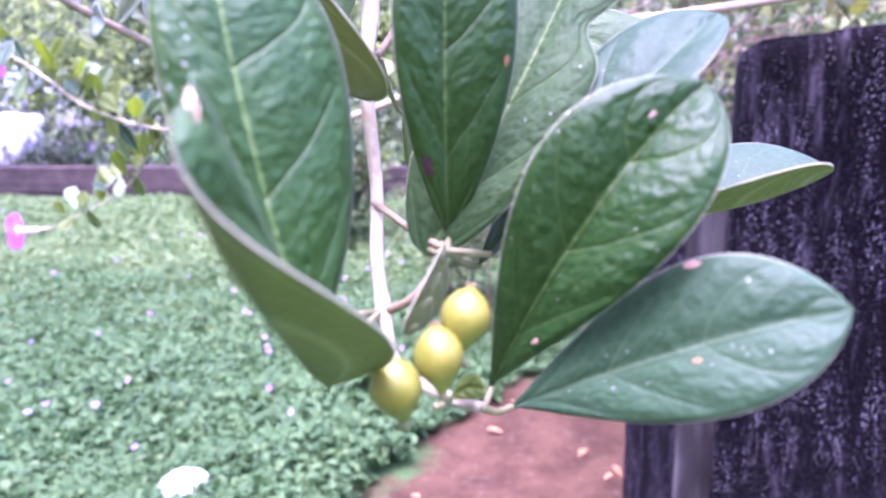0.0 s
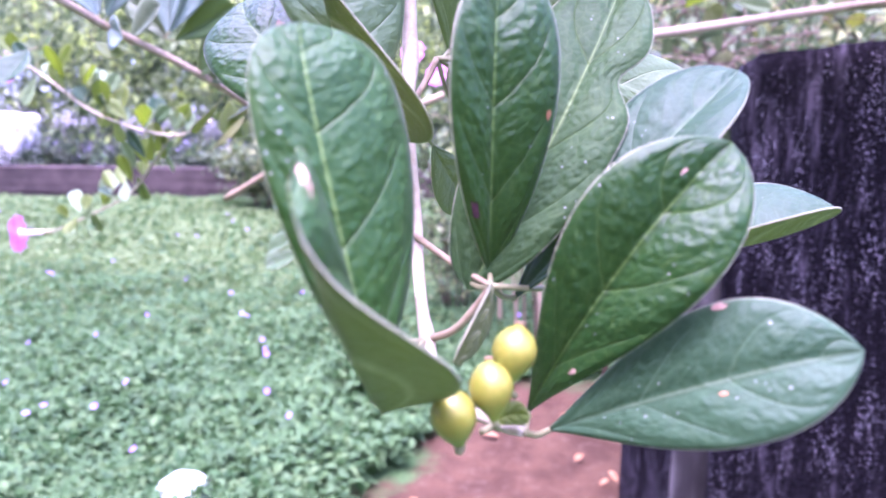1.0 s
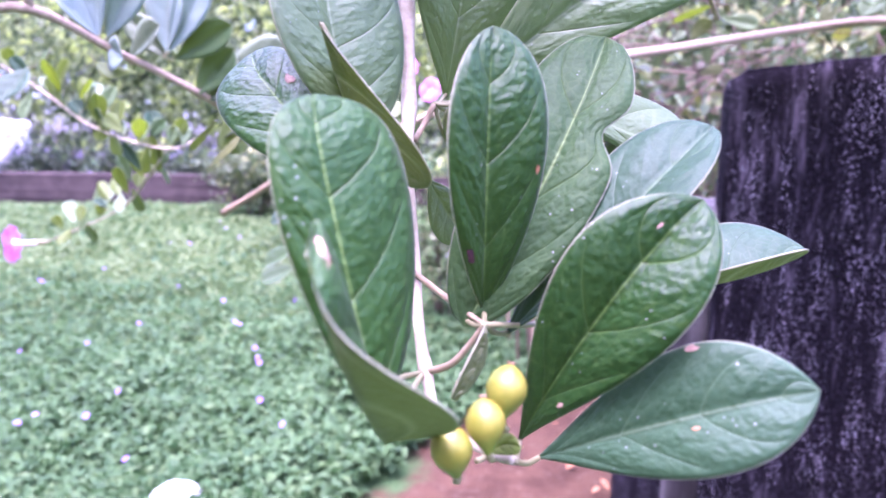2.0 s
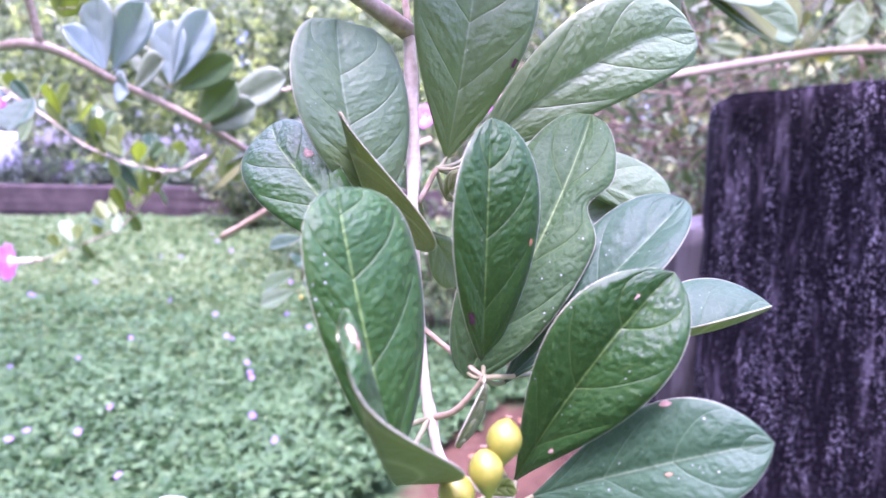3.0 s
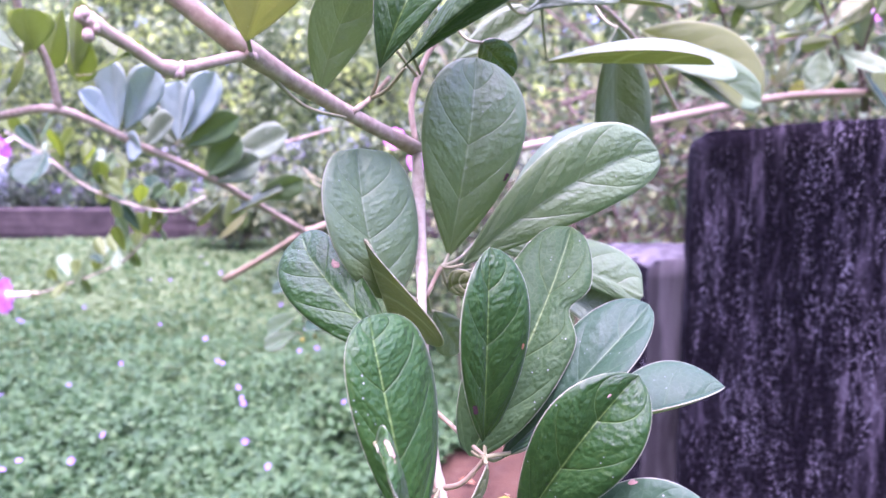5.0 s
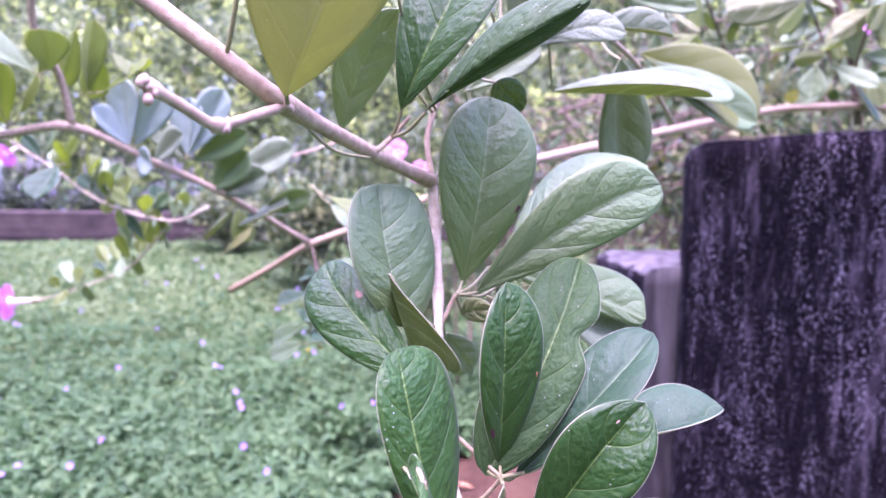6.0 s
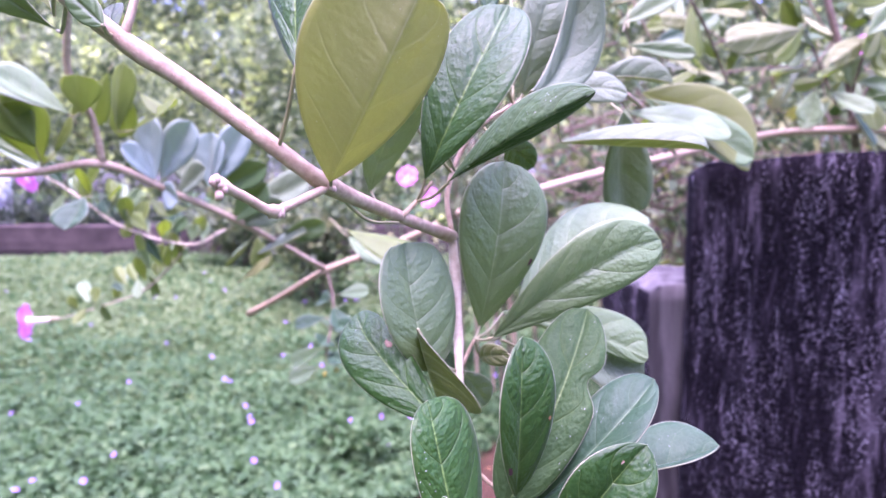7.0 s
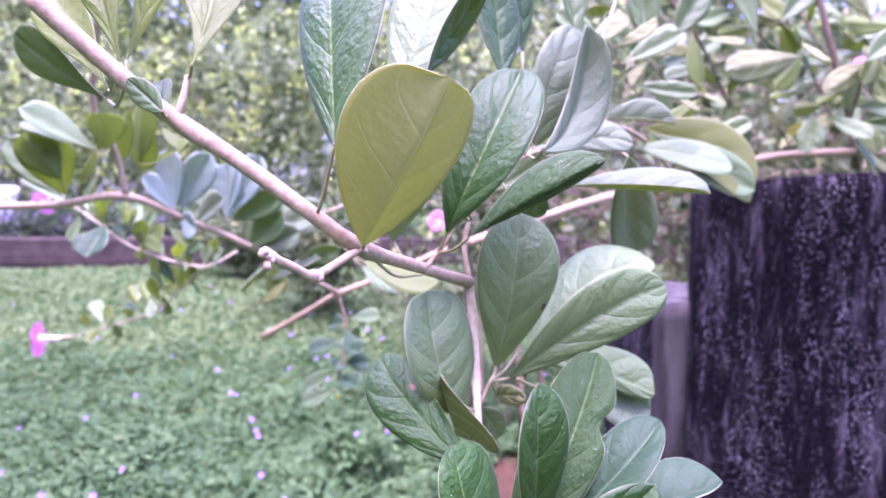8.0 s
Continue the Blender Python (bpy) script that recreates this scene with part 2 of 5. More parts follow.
def ground_material():
    """Bare red soil in the bed beside the wall; under the plants, dark soil grown over with moss and litter."""
    g = Graph("garden_soil")
    obj = g.where("Object")
    x, y, _ = g.split(obj)
    n = g.noise(obj, 6.0, 5.0, 0.6)
    fine = g.noise(obj, 90.0, 4.0, 0.7)
    bed = g.m("SUBTRACT", g.m("ADD", x, 0.18), g.m("MULTIPLY", g.m("SUBTRACT", y, 2.0), 0.47))
    bed = g.m("MINIMUM", bed, g.m("MINIMUM", g.m("SUBTRACT", 3.05, y), g.m("MINIMUM", g.m("SUBTRACT", y, 1.35), g.m("SUBTRACT", 1.9, x))))
    bed = g.step(g.m("ADD", bed, g.m("MULTIPLY", g.m("SUBTRACT", g.noise(obj, 2.6, 5.0, 0.65), 0.5), 0.8)), -0.12, 0.04)
    red = g.mix(g.step(n, 0.35, 0.65), (0.046, 0.023, 0.012), (0.080, 0.044, 0.023))
    red = g.mix(g.m("MULTIPLY", g.step(fine, 0.55, 0.75), 0.5), red, (0.14, 0.085, 0.05))
    red = g.mix(g.m("MULTIPLY", g.step(g.noise(obj, 22.0, 4.0, 0.65), 0.52, 0.68), 0.6), red, (0.10, 0.07, 0.045))
    moss = g.mix(g.step(fine, 0.3, 0.7), (0.036, 0.088, 0.027), (0.070, 0.145, 0.046))
    g.bump(g.m("ADD", n, fine), 0.8, 0.01)
    return g.done(g.mix(bed, moss, red), 0.95, 0.2)


SOIL = ground_material()


# ---- mesh helpers ----
def part(name, bm, material, parent=None, label="", smooth=True):
    """Links a bmesh as one mesh object, under its thing or part if one is given."""
    me = bpy.data.meshes.new(name)
    bm.to_mesh(me)
    bm.free()
    return link(name, me, material, parent, label, smooth)


def link(name, me, material, parent=None, label="", smooth=True):
    for mat in material if isinstance(material, (list, tuple)) else [material]:
        if mat.name not in me.materials:
            me.materials.append(mat)
    if smooth:
        me.polygons.foreach_set("use_smooth", [True] * len(me.polygons))
    ob = new(name, me)
    if parent:
        ob.parent = parent
    if label:
        tagged(ob, label)
    return ob


def thing(name, place, label, category, group="", kind=""):
    e = new(name)
    e.empty_display_size = 0.05
    e.location = place
    return tagged(e, label, category, group, kind)


def spline(points, steps):
    """Catmull-Rom through the points."""
    p = [Vector(q) for q in points]
    p = [2 * p[0] - p[1]] + p + [2 * p[-1] - p[-2]]
    out = []
    for i in range(1, len(p) - 2):
        for k in range(steps):
            t = k / steps
            a, b, c, d = p[i - 1], p[i], p[i + 1], p[i + 2]
            out.append(0.5 * (2 * b + (c - a) * t + (2 * a - 5 * b + 4 * c - d) * t * t + (3 * b - a - 3 * c + d) * t**3))
    return out + [p[-2]]


def tube_bm(points, radius, sides=8, steps=5, bm=None, swell=(), rough=0.0, seed=0):
    """A round stem along a smooth line. radius: at its start and end. swell: (place along it 0..1, factor) knots."""
    rng = random.Random(seed)
    bm = bm or bmesh.new()
    line = spline(points, steps)
    n = len(line) - 1
    up = Vector((0.3, 0.9, 0.2))
    rings = []
    for i, c in enumerate(line):
        d = (line[min(i + 1, n)] - line[max(i - 1, 0)]).normalized()
        a = d.cross(up).normalized()
        b = d.cross(a)
        s = i / n
        r = radius[0] + (radius[1] - radius[0]) * s
        for at, f in swell:
            r *= 1 + (f - 1) * math.exp(-(((s - at) / 0.03) ** 2))
        rings.append([bm.verts.new(c + (a * math.cos(6.2832 * k / sides) + b * math.sin(6.2832 * k / sides)) * r * (1 + rough * rng.uniform(-1, 1))) for k in range(sides)])
    for r0, r1 in zip(rings, rings[1:]):
        for k in range(sides):
            bm.faces.new((r0[k], r0[(k + 1) % sides], r1[(k + 1) % sides], r1[k]))
    bm.faces.new(rings[0][::-1])
    bm.faces.new(rings[-1])
    bmesh.ops.recalc_face_normals(bm, faces=bm.faces)
    return bm


def leaf_mesh(axis, left, right, bow, a=1.1, b=0.52, cup=0.10, quilt=0.00042, thick=0.0005, nu=46, nv=10, notch=None, wave=0.0, seed=0, far_side=None):
    """A leaf blade from its base at the origin: axis to the tip, the two half spans at their widest, and the midrib's bow.
    Two skins, a hair apart, closed along the margin; slot 0 is the upper skin, slot 1 the lower one."""
    axis, left, right, bow = Vector(axis), Vector(left), Vector(right), Vector(bow)
    left, right = left - left.project(axis), right - right.project(axis)
    rng = random.Random(seed)
    ph = [rng.uniform(0, 6.28) for _ in range(4)]
    off = rng.uniform(-0.12, 0.12)
    peak = a / (a + b)
    top = peak**a * (1 - peak) ** b
    ln = axis.length
    grid, uv = [], []
    nrm = (right - left).cross(axis).normalized()
    for i in range(nu + 1):
        u = i / nu
        q = (u - 0.55) / (0.55 if u < 0.55 else 0.45)
        c = axis * u + bow * (1 - q * q)
        w = u**a * max(1 - u, 0) ** b / top if u > 0 else 0
        row = []
        for j in range(-nv, nv + 1):
            v = j / nv
            half = right if j > 0 else left
            s = abs(v)
            ww = w
            if far_side and j < 0:
                fa, fb = far_side
                fp = fa / (fa + fb)
                ww = u**fa * max(1 - u, 0) ** fb / (fp**fa * (1 - fp) ** fb) if u > 0 else 0
            if notch and ((notch[0] > 0) == (j > 0)):
                ww *= 1 - notch[2] * math.exp(-(((u - notch[1]) / notch[3]) ** 2))
            ww *= 1 + wave * math.sin(9 * u + ph[0] + (2 if j > 0 else 0)) * s
            p = c + half * (s * ww)
            hn = (half.cross(axis) if j > 0 else axis.cross(half)).normalized() if half.length > 1e-6 else nrm
            lift = cup * half.length * ww * 4 * s * (1 - s) * 0.6
            vein = 3.7 * (u + off - 0.19 * s - 0.13 * s**3)
            lift += quilt * (abs(math.sin(math.pi * vein)) ** 0.7 - 0.5) * math.sin(math.pi * min(s * 1.02, 1) ** 0.8) * min(w * 1.4, 1)
            lift += wave * 0.12 * ln * math.sin(7 * u + ph[1] + 1.7 * v) * s * s
            lift -= 0.0007 * math.exp(-((s / 0.08) ** 2)) * min(1, 3 * w)
            row.append(p + hn * lift)
            uv.append((u + off, v))
        grid.append(row)
    m = 2 * nv + 1
    normals = []
    for i in range(nu + 1):
        for j in range(m):
            du = grid[min(i + 1, nu)][j] - grid[max(i - 1, 0)][j]
            dv = grid[i][min(j + 1, m - 1)] - grid[i][max(j - 1, 0)]
            k = dv.cross(du)
            normals.append(k.normalized() if k.length > 1e-12 else nrm)
    flat = [p for row in grid for p in row]
    low = [p - k * thick for p, k in zip(flat, normals)]
    n = len(flat)
    faces, mats = [], []
    for i in range(nu):
        for j in range(m - 1):
            q = (i * m + j, i * m + j + 1, (i + 1) * m + j + 1, (i + 1) * m + j)
            faces.append(q)
            mats.append(0)
            faces.append(tuple(k + n for k in reversed(q)))
            mats.append(1)
        for j in (0, m - 1):
            q = (i * m + j, (i + 1) * m + j, (i + 1) * m + j + n, i * m + j + n)
            faces.append(q if j == 0 else q[::-1])
            mats.append(1)
    me = bpy.data.meshes.new("leaf")
    me.from_pydata(flat + low, [], faces)
    me.polygons.foreach_set("material_index", mats)
    me["across"] = m
    layer = me.uv_layers.new(name="UVMap")
    for loop in me.loops:
        layer.data[loop.index].uv = uv[loop.vertex_index % n]
    return me


def blemish(ob, me, u, v, size, material, word, seed):
    """A dry or bitten patch with a ragged edge that lies on the leaf's upper skin; u along the midrib, v across it."""
    m = me["across"]
    nu = len(me.vertices) // (2 * m) - 1
    rnd = random.Random(seed + int(1000 * u))
    def spot(uu, vv):
        i, j = min(max(uu, 0), 0.999) * nu, (min(max(vv, -0.999), 0.999) + 1) / 2 * (m - 1)
        a, b = int(i), int(j)
        f, g = i - a, j - b
        co = [me.vertices[p * m + q].co for p in (a, a + 1) for q in (b, min(b + 1, m - 1))]
        return (co[0] * (1 - g) + co[1] * g) * (1 - f) + (co[2] * (1 - g) + co[3] * g) * f
    c = spot(u, v)
    du, dv = (spot(u + 0.02, v) - spot(u - 0.02, v)) / 0.04, (spot(u, v + 0.05) - spot(u, v - 0.05)) / 0.10
    up = dv.cross(du).normalized() * 0.00025
    bm = bmesh.new()
    rim = []
    for k in range(12):
        a = 6.2832 * k / 12
        r = size * rnd.uniform(0.55, 1.0)
        rim.append(bm.verts.new(spot(u + 1.5 * r * math.sin(a) / du.length, v + 0.7 * r * math.cos(a) / dv.length) + up))
    mid = bm.verts.new(c + up * 1.5)
    for k in range(12):
        bm.faces.new((rim[k], rim[(k + 1) % 12], mid))
    part("blemish", bm, material, ob, word)


def leaf(plant, base, tip, left, right, bow, stalk=(), label="", name="leaf", old=False, pale=False, young=False, blue=False, soft=False, teal=False, dull=False, under=False, whitish=False, marks=(), **shape):
    """A leaf with its stalk as a part of the plant. stalk: points from the leaf's base back to the twig."""
    me = leaf_mesh(Vector(tip) - Vector(base), left, right, bow, seed=len(bpy.data.objects), **shape)
    ob = link(name, me, [OLD_TOP, OLD_UNDER] if old else [YOUNG_TOP, YOUNG_TOP] if young else [LEAF_UNDER if under else WHITISH_TOP if whitish else TEAL_TOP if teal else DULL_TOP if dull else BLUE_TOP if blue else SOFT_TOP if soft else PALE_TOP if pale else LEAF_TOP, LEAF_UNDER], plant, label)
    ob.location = Vector(base) - plant.location
    for k, (u, v, size, mat, word) in enumerate(marks):
        blemish(ob, me, u, v, size, mat, word, k)
    if stalk:
        pts = [Vector(base) + (Vector(tip) - Vector(base)) * 0.02, *[Vector(s) for s in stalk]]
        if len(pts) == 2:
            sag = (pts[0] + pts[1]) / 2 + Vector((0, 0, -0.08 * (pts[0] - pts[1]).length))
            pts = [pts[0], sag, pts[1]]
        st = part("stalk", tube_bm([p - Vector(base) for p in pts], (0.0008, 0.0010), 8, 4), PETIOLE, ob)
    return ob


# ---- ground ----
rng = random.Random(4)


def soil_edge(x, y):
    """Positive on the bare red soil beside the wall, negative on the overgrown lawn."""
    d = min(x + 0.18 - 0.47 * (y - 2.0), 3.05 - y, y - 1.35, 1.9 - x)
    return d + 0.16 * noise.noise((x * 3.1, y * 3.1, 0.3)) + 0.07 * noise.noise((x * 11.0, y * 11.0, 4.3))


def rise(y):
    """The lawn climbs gently towards the retaining wall."""
    k = min(max((y - 3.2) / 5.3, 0.0), 1.0)
    return 0.38 * k * k * (3 - 2 * k)


def ground_bm():
    bm = bmesh.new()
    xs = [-400, -120, -40, -20] + [-12 + 0.4 * k for k in range(50)] + [9, 20, 40, 120, 400]
    ys = [-400, -100, -20, -6] + [-2 + 0.4 * k for k in range(40)] + [16, 20, 40, 120, 600]
    rows = [[bm.verts.new((x, y, rise(y) + (0.02 * noise.noise((x * 0.8, y * 0.8, 0.0)) if abs(x) < 12 and abs(y) < 14 else 0.0))) for x in xs] for y in ys]
    for r0, r1 in zip(rows, rows[1:]):
        for k in range(len(xs) - 1):
            bm.faces.new((r0[k], r0[k + 1], r1[k + 1], r1[k]))
    return bm


ground = tagged(part("ground", ground_bm(), SOIL), "red-brown garden soil under the ground cover", "ground", kind="structure")


def leaf_mass(name, places, sizes, material, parent=None, label="", flat=0.6, ratio=0.55, seed=1, lean=None):
    """Many small creased leaves in one mesh. flat: how level the leaves lie."""
    r = np.random.RandomState(seed)
    c = np.asarray(places, float)
    n = len(c)
    s = np.asarray(sizes, float).reshape(-1, 1)
    yaw = r.uniform(0, 2 * np.pi, n)
    pitch = r.normal(0.25, 0.9 * (1 - flat) + 0.15, n)
    ax = np.stack([np.cos(yaw) * np.cos(pitch), np.sin(yaw) * np.cos(pitch), np.sin(pitch)], 1)
    side = np.stack([-np.sin(yaw), np.cos(yaw), r.normal(0, 0.5 * (1 - flat) + 0.1, n)], 1)
    side /= np.linalg.norm(side, axis=1, keepdims=True)
    up = np.cross(ax, side)
    w = s * ratio * 0.5
    pts = np.stack([c - ax * s * 0.5, c - ax * s * 0.1 + side * w * 0.85 + up * s * 0.08, c + ax * s * 0.22 + side * w * 0.9 + up * s * 0.06, c + ax * s * 0.5 - up * s * 0.08,
                    c + ax * s * 0.22 - side * w * 0.9 + up * s * 0.06, c - ax * s * 0.1 - side * w * 0.85 + up * s * 0.08], 1)
    verts = pts.reshape(-1, 3)
    k = (np.arange(n) * 6)[:, None]
    quads = np.concatenate([k + [0, 1, 2, 3], k + [0, 3, 4, 5]], 1).reshape(-1, 4)
    me = bpy.data.meshes.new(name)
    me.from_pydata(verts.tolist(), [], quads.tolist())
    ob = link(name, me, material, parent, label, False)
    return tagged(ob, kind="stuff")


def cover_places(n, y0, y1, seed, lift, edge):
    r = np.random.RandomState(seed)
    out = []
    while len(out) < n:
        y = y0 + (y1 - y0) * r.rand() ** 1.0
        x = r.uniform(-0.80 * y - 1.2, min(0.75 * y + 0.8, 3.2 + 0.2 * y))
        thin_out = min((x + 0.80 * y + 1.2) / 0.7, (0.75 * y + 0.8 - x) / 0.7, (y - y0) / 0.7, (y1 - y) / 0.9)
        if soil_edge(x, y) > 0 or r.rand() > thin_out + 0.3 * noise.noise((x * 2.0, y * 2.0, 8.0)):
            continue
        h = 0.5 + 0.5 * noise.noise((x * 1.7, y * 1.7, 2.0)) + 0.25 * noise.noise((x * 6.0, y * 6.0, 5.0))
        z = lift * max(0.15, h) * (0.35 + 0.65 * r.rand() ** 0.6)
        out.append((x, y, z + rise(y)))
    return out


def surround_places(n, seed):
    """Sparser cover all over the garden, thinning out away from the beds."""
    r = np.random.RandomState(seed)
    out = []
    while len(out) < n:
        x, y = r.normal(-0.5, 5.5), r.uniform(-6, 8.5)
        if abs(x) > 15 or soil_edge(x, y) > 0:
            continue
        h = 0.5 + 0.5 * noise.noise((x * 1.7, y * 1.7, 2.0))
        out.append((x, y, rise(y) + 0.13 * max(0.15, h) * (0.35 + 0.65 * r.rand())))
    return out


cover = thing("ground_cover", (0, 0, 0), "low leafy green ground cover dotted with small purple flowers", "ground cover", kind="stuff")
near = cover_places(70000, 0.7, 5.2, 3, 0.17, True)
leaf_mass("leaves", near, np.random.RandomState(1).uniform(0.026, 0.056, len(near)), COVER_LEAF, cover, flat=0.6, seed=5)
far_lawn = cover_places(80000, 3.4, 8.75, 6, 0.12, False)
leaf_mass("lawn_leaves", far_lawn, np.random.RandomState(2).uniform(0.038, 0.085, len(far_lawn)), LAWN_LEAF, cover, flat=0.45, seed=8)

around = surround_places(70000, 7)
leaf_mass("leaves", around, np.random.RandomState(4).uniform(0.06, 0.11, len(around)), COVER_LEAF, cover, flat=0.55, seed=6)
litter_rng = random.Random(9)
litter = [(x, y, 0.02) for x, y in [(litter_rng.uniform(-0.3, 1.8), litter_rng.uniform(1.5, 3.0)) for _ in range(60)] if soil_edge(x, y) > 0.03]
tagged(leaf_mass("leaf_litter", litter, np.random.RandomState(3).uniform(0.03, 0.07, len(litter)), DRY_LEAF, flat=0.85, seed=11), "orange-brown fallen leaves scattered on red soil", "leaf litter")


def small_flower_bm(petals=5, size=0.013, cup=0.4):
    bm = bmesh.new()
    for k in range(petals):
        a = 6.2832 * k / petals
        d, e = Vector((math.cos(a), math.sin(a), 0)), Vector((-math.sin(a), math.cos(a), 0))
        q = [Vector((0, 0, 0)), d * 0.6 + e * 0.42 + Vector((0, 0, cup * 0.5)), d * 1.0 + e * 0.25 + Vector((0, 0, cup * 0.7)), d * 1.0 - e * 0.25 + Vector((0, 0, cup * 0.7)), d * 0.6 - e * 0.42 + Vector((0, 0, cup * 0.5))]
        bm.faces.new([bm.verts.new(p * size) for p in q])
    return bm


bloom = part("purple_flower", small_flower_bm(), PURPLE, cover, "small purple flower", False)
bloom_mesh = bloom.data
spots = cover_places(95, 1.7, 7.0, 12, 0.16, True)
for k, (x, y, z) in enumerate(spots):
    ob = bloom if k == 0 else new("purple_flower", bloom_mesh)
    ob.parent = cover
    ob.matrix_basis = pose(x, y, rise(y) + 0.11 + 0.06 * rng.random(), rng.uniform(10, 60), 0, rng.uniform(-60, 60))
    if k:
        tagged(ob, "small purple flower")


# ---- walls and post ----
def rough_block_bm(x0, x1, y0, y1, z0, z1, rise=0.0, cell=0.05, amp=0.006, wear=0.02, seed=0.0):
    """A worn block: its faces are cut into cells, roughened, and its upper edges rounded off."""
    bm = bmesh.new()
    bmesh.ops.create_cube(bm, size=1.0)
    cuts = max(3, int(max(x1 - x0, z1 - z0) / cell))
    bmesh.ops.subdivide_edges(bm, edges=bm.edges[:], cuts=min(cuts, 26), use_grid_fill=True)
    for v in bm.verts:
        x, y, z = x0 + (v.co.x + 0.5) * (x1 - x0), y0 + (v.co.y + 0.5) * (y1 - y0), z0 + (v.co.z + 0.5) * (z1 - z0)
        near_x, near_y, near_t = min(x - x0, x1 - x), min(y - y0, y1 - y), z1 - z
        cx, cy = (x0 + x1) / 2, (y0 + y1) / 2
        if near_t < 0.04 and near_x < 0.04:
            z -= wear * (1 - near_x / 0.04) * (1 - near_t / 0.04)
        if near_x < 0.03 and near_y < 0.03:
            x += 0.3 * wear * (1 if x < cx else -1)
        z += rise * (x - x0) / (x1 - x0) * (z - z0) / (z1 - z0)
        k = Vector((noise.noise((x * 14, y * 14, z * 14 + seed)), noise.noise((x * 14 + 9, y * 14, z * 14 + seed)), noise.noise((x * 14, y * 14 + 7, z * 14 + seed))))
        k += 0.5 * Vector((noise.noise((x * 40, y * 40, z * 40 + seed)), noise.noise((x * 40 + 9, y * 40, z * 40)), noise.noise((x * 40, y * 40 + 7, z * 40))))
        v.co = Vector((x, y, z)) + amp * k
    return bm


post_bm = rough_block_bm(0.0, 0.56, 0.0, 0.44, -0.05, 1.305, 0.03, 0.05, 0.006, 0.025)
bmesh.ops.transform(post_bm, matrix=pose(0.600, 1.40, 0, 0, 0, -22), verts=post_bm.verts)
tagged(part("gate_post", post_bm, POST), "blackened old concrete post with lichen streaks", "post")
low = rough_block_bm(0.555, 0.90, 1.53, 1.96, -0.05, 1.0, 0.0, 0.05, 0.008, 0.02, 5.0)
low.normal_update()
# Faces turned to -x take the darker post material.
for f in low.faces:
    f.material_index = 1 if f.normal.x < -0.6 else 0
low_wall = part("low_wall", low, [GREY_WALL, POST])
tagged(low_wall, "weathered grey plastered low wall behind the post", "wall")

back_wall = tagged(part("wall_back", rough_block_bm(-20, 20, 8.5, 8.8, 0.2, 0.80, 0.0, 0.5, 0.02, 0.03, 2.0), BROWN_WALL), "dark stained low retaining wall across the lawn", "wall", kind="structure")
pillar = tagged(part("white_pillar", rough_block_bm(-6.4, -5.62, 9.0, 9.6, 0.2, 1.48, 0.0, 0.2, 0.01, 0.02, 7.0), WHITE_WALL), "whitewashed masonry pillar behind the retaining wall", "pillar")
stone = bmesh.new()
bmesh.ops.create_icosphere(stone, subdivisions=4, radius=1.0)
for v in stone.verts:
    k = 1 + 0.10 * noise.noise(v.co * 1.6) + 0.02 * noise.noise(v.co * 7.0)
    v.co = Vector((v.co.x * 0.088 * k, v.co.y * 0.075 * k, v.co.z * 0.085 * k))
bmesh.ops.translate(stone, verts=stone.verts, vec=(-0.785, 1.92, 0.03))
tagged(part("white_stone", stone, WHITE_STONE), "whitewashed rounded stone lying in the ground cover", "stone")


# ---- the shrub with fruits ----
shrub = thing("shrub", (-0.03, 0.26, 0.0), "garden shrub twig with glossy obovate leaves and yellow fruits", "shrub")


def stem(name, pts, radius, material=BARK, label="", plant=shrub, **kw):
    return part(name, tube_bm([Vector(p) - plant.location for p in pts], radius, **kw), material, plant, label)


stem("main_branch", [(-0.231, 0.129, 1.347), (-0.204, 0.136, 1.321), (-0.177, 0.143, 1.297), (-0.147, 0.145, 1.277), (-0.116, 0.147, 1.254), (-0.091, 0.160, 1.235), (-0.062, 0.213, 1.220), (-0.028, 0.261, 1.205)], (0.0042, 0.0035), BARK, "smooth brown woody branch", sides=12, swell=((0.34, 1.2), (0.72, 1.25), (0.99, 1.25)), rough=0.03)
stem("hanging_stem", [(-0.028, 0.261, 1.206), (-0.026, 0.248, 1.174), (-0.025, 0.241, 1.143), (-0.025, 0.224, 1.119), (-0.022, 0.223, 1.086), (-0.020, 0.201, 1.067), (-0.017, 0.188, 1.052), (-0.012, 0.172, 1.041), (0.003, 0.161, 1.036), (0.009, 0.154, 1.037)], (0.0028, 0.0014), BARK_PALE, "pale grey young stem", sides=12, swell=((0.08, 1.3), (0.22, 1.3), (0.66, 1.4)), rough=0.03)
stem("twig", [(-0.017, 0.188, 1.052), (-0.009, 0.181, 1.057), (-0.003, 0.177, 1.065), (0.001, 0.174, 1.072)], (0.0014, 0.0009), BARK_TAN)
stem("twig", [(-0.022, 0.215, 1.081), (-0.011, 0.202, 1.075), (-0.003, 0.183, 1.073), (0.001, 0.175, 1.072)], (0.0012, 0.0009), BARK_TAN)
stem("twig", [(-0.023, 0.240, 1.129), (-0.019, 0.245, 1.136), (-0.015, 0.246, 1.144)], (0.0013, 0.0012), BARK_TAN)
stem("twig", [(-0.058, 0.215, 1.219), (-0.050, 0.228, 1.227), (-0.041, 0.233, 1.238)], (0.0016, 0.0011), BARK_TAN)
stem("upper_stem", [(-0.028, 0.261, 1.206), (-0.030, 0.273, 1.234), (-0.015, 0.284, 1.268), (0.014, 0.295, 1.290), (0.048, 0.325, 1.309), (0.097, 0.380, 1.409), (0.120, 0.413, 1.471)], (0.0018, 0.0012), BARK)
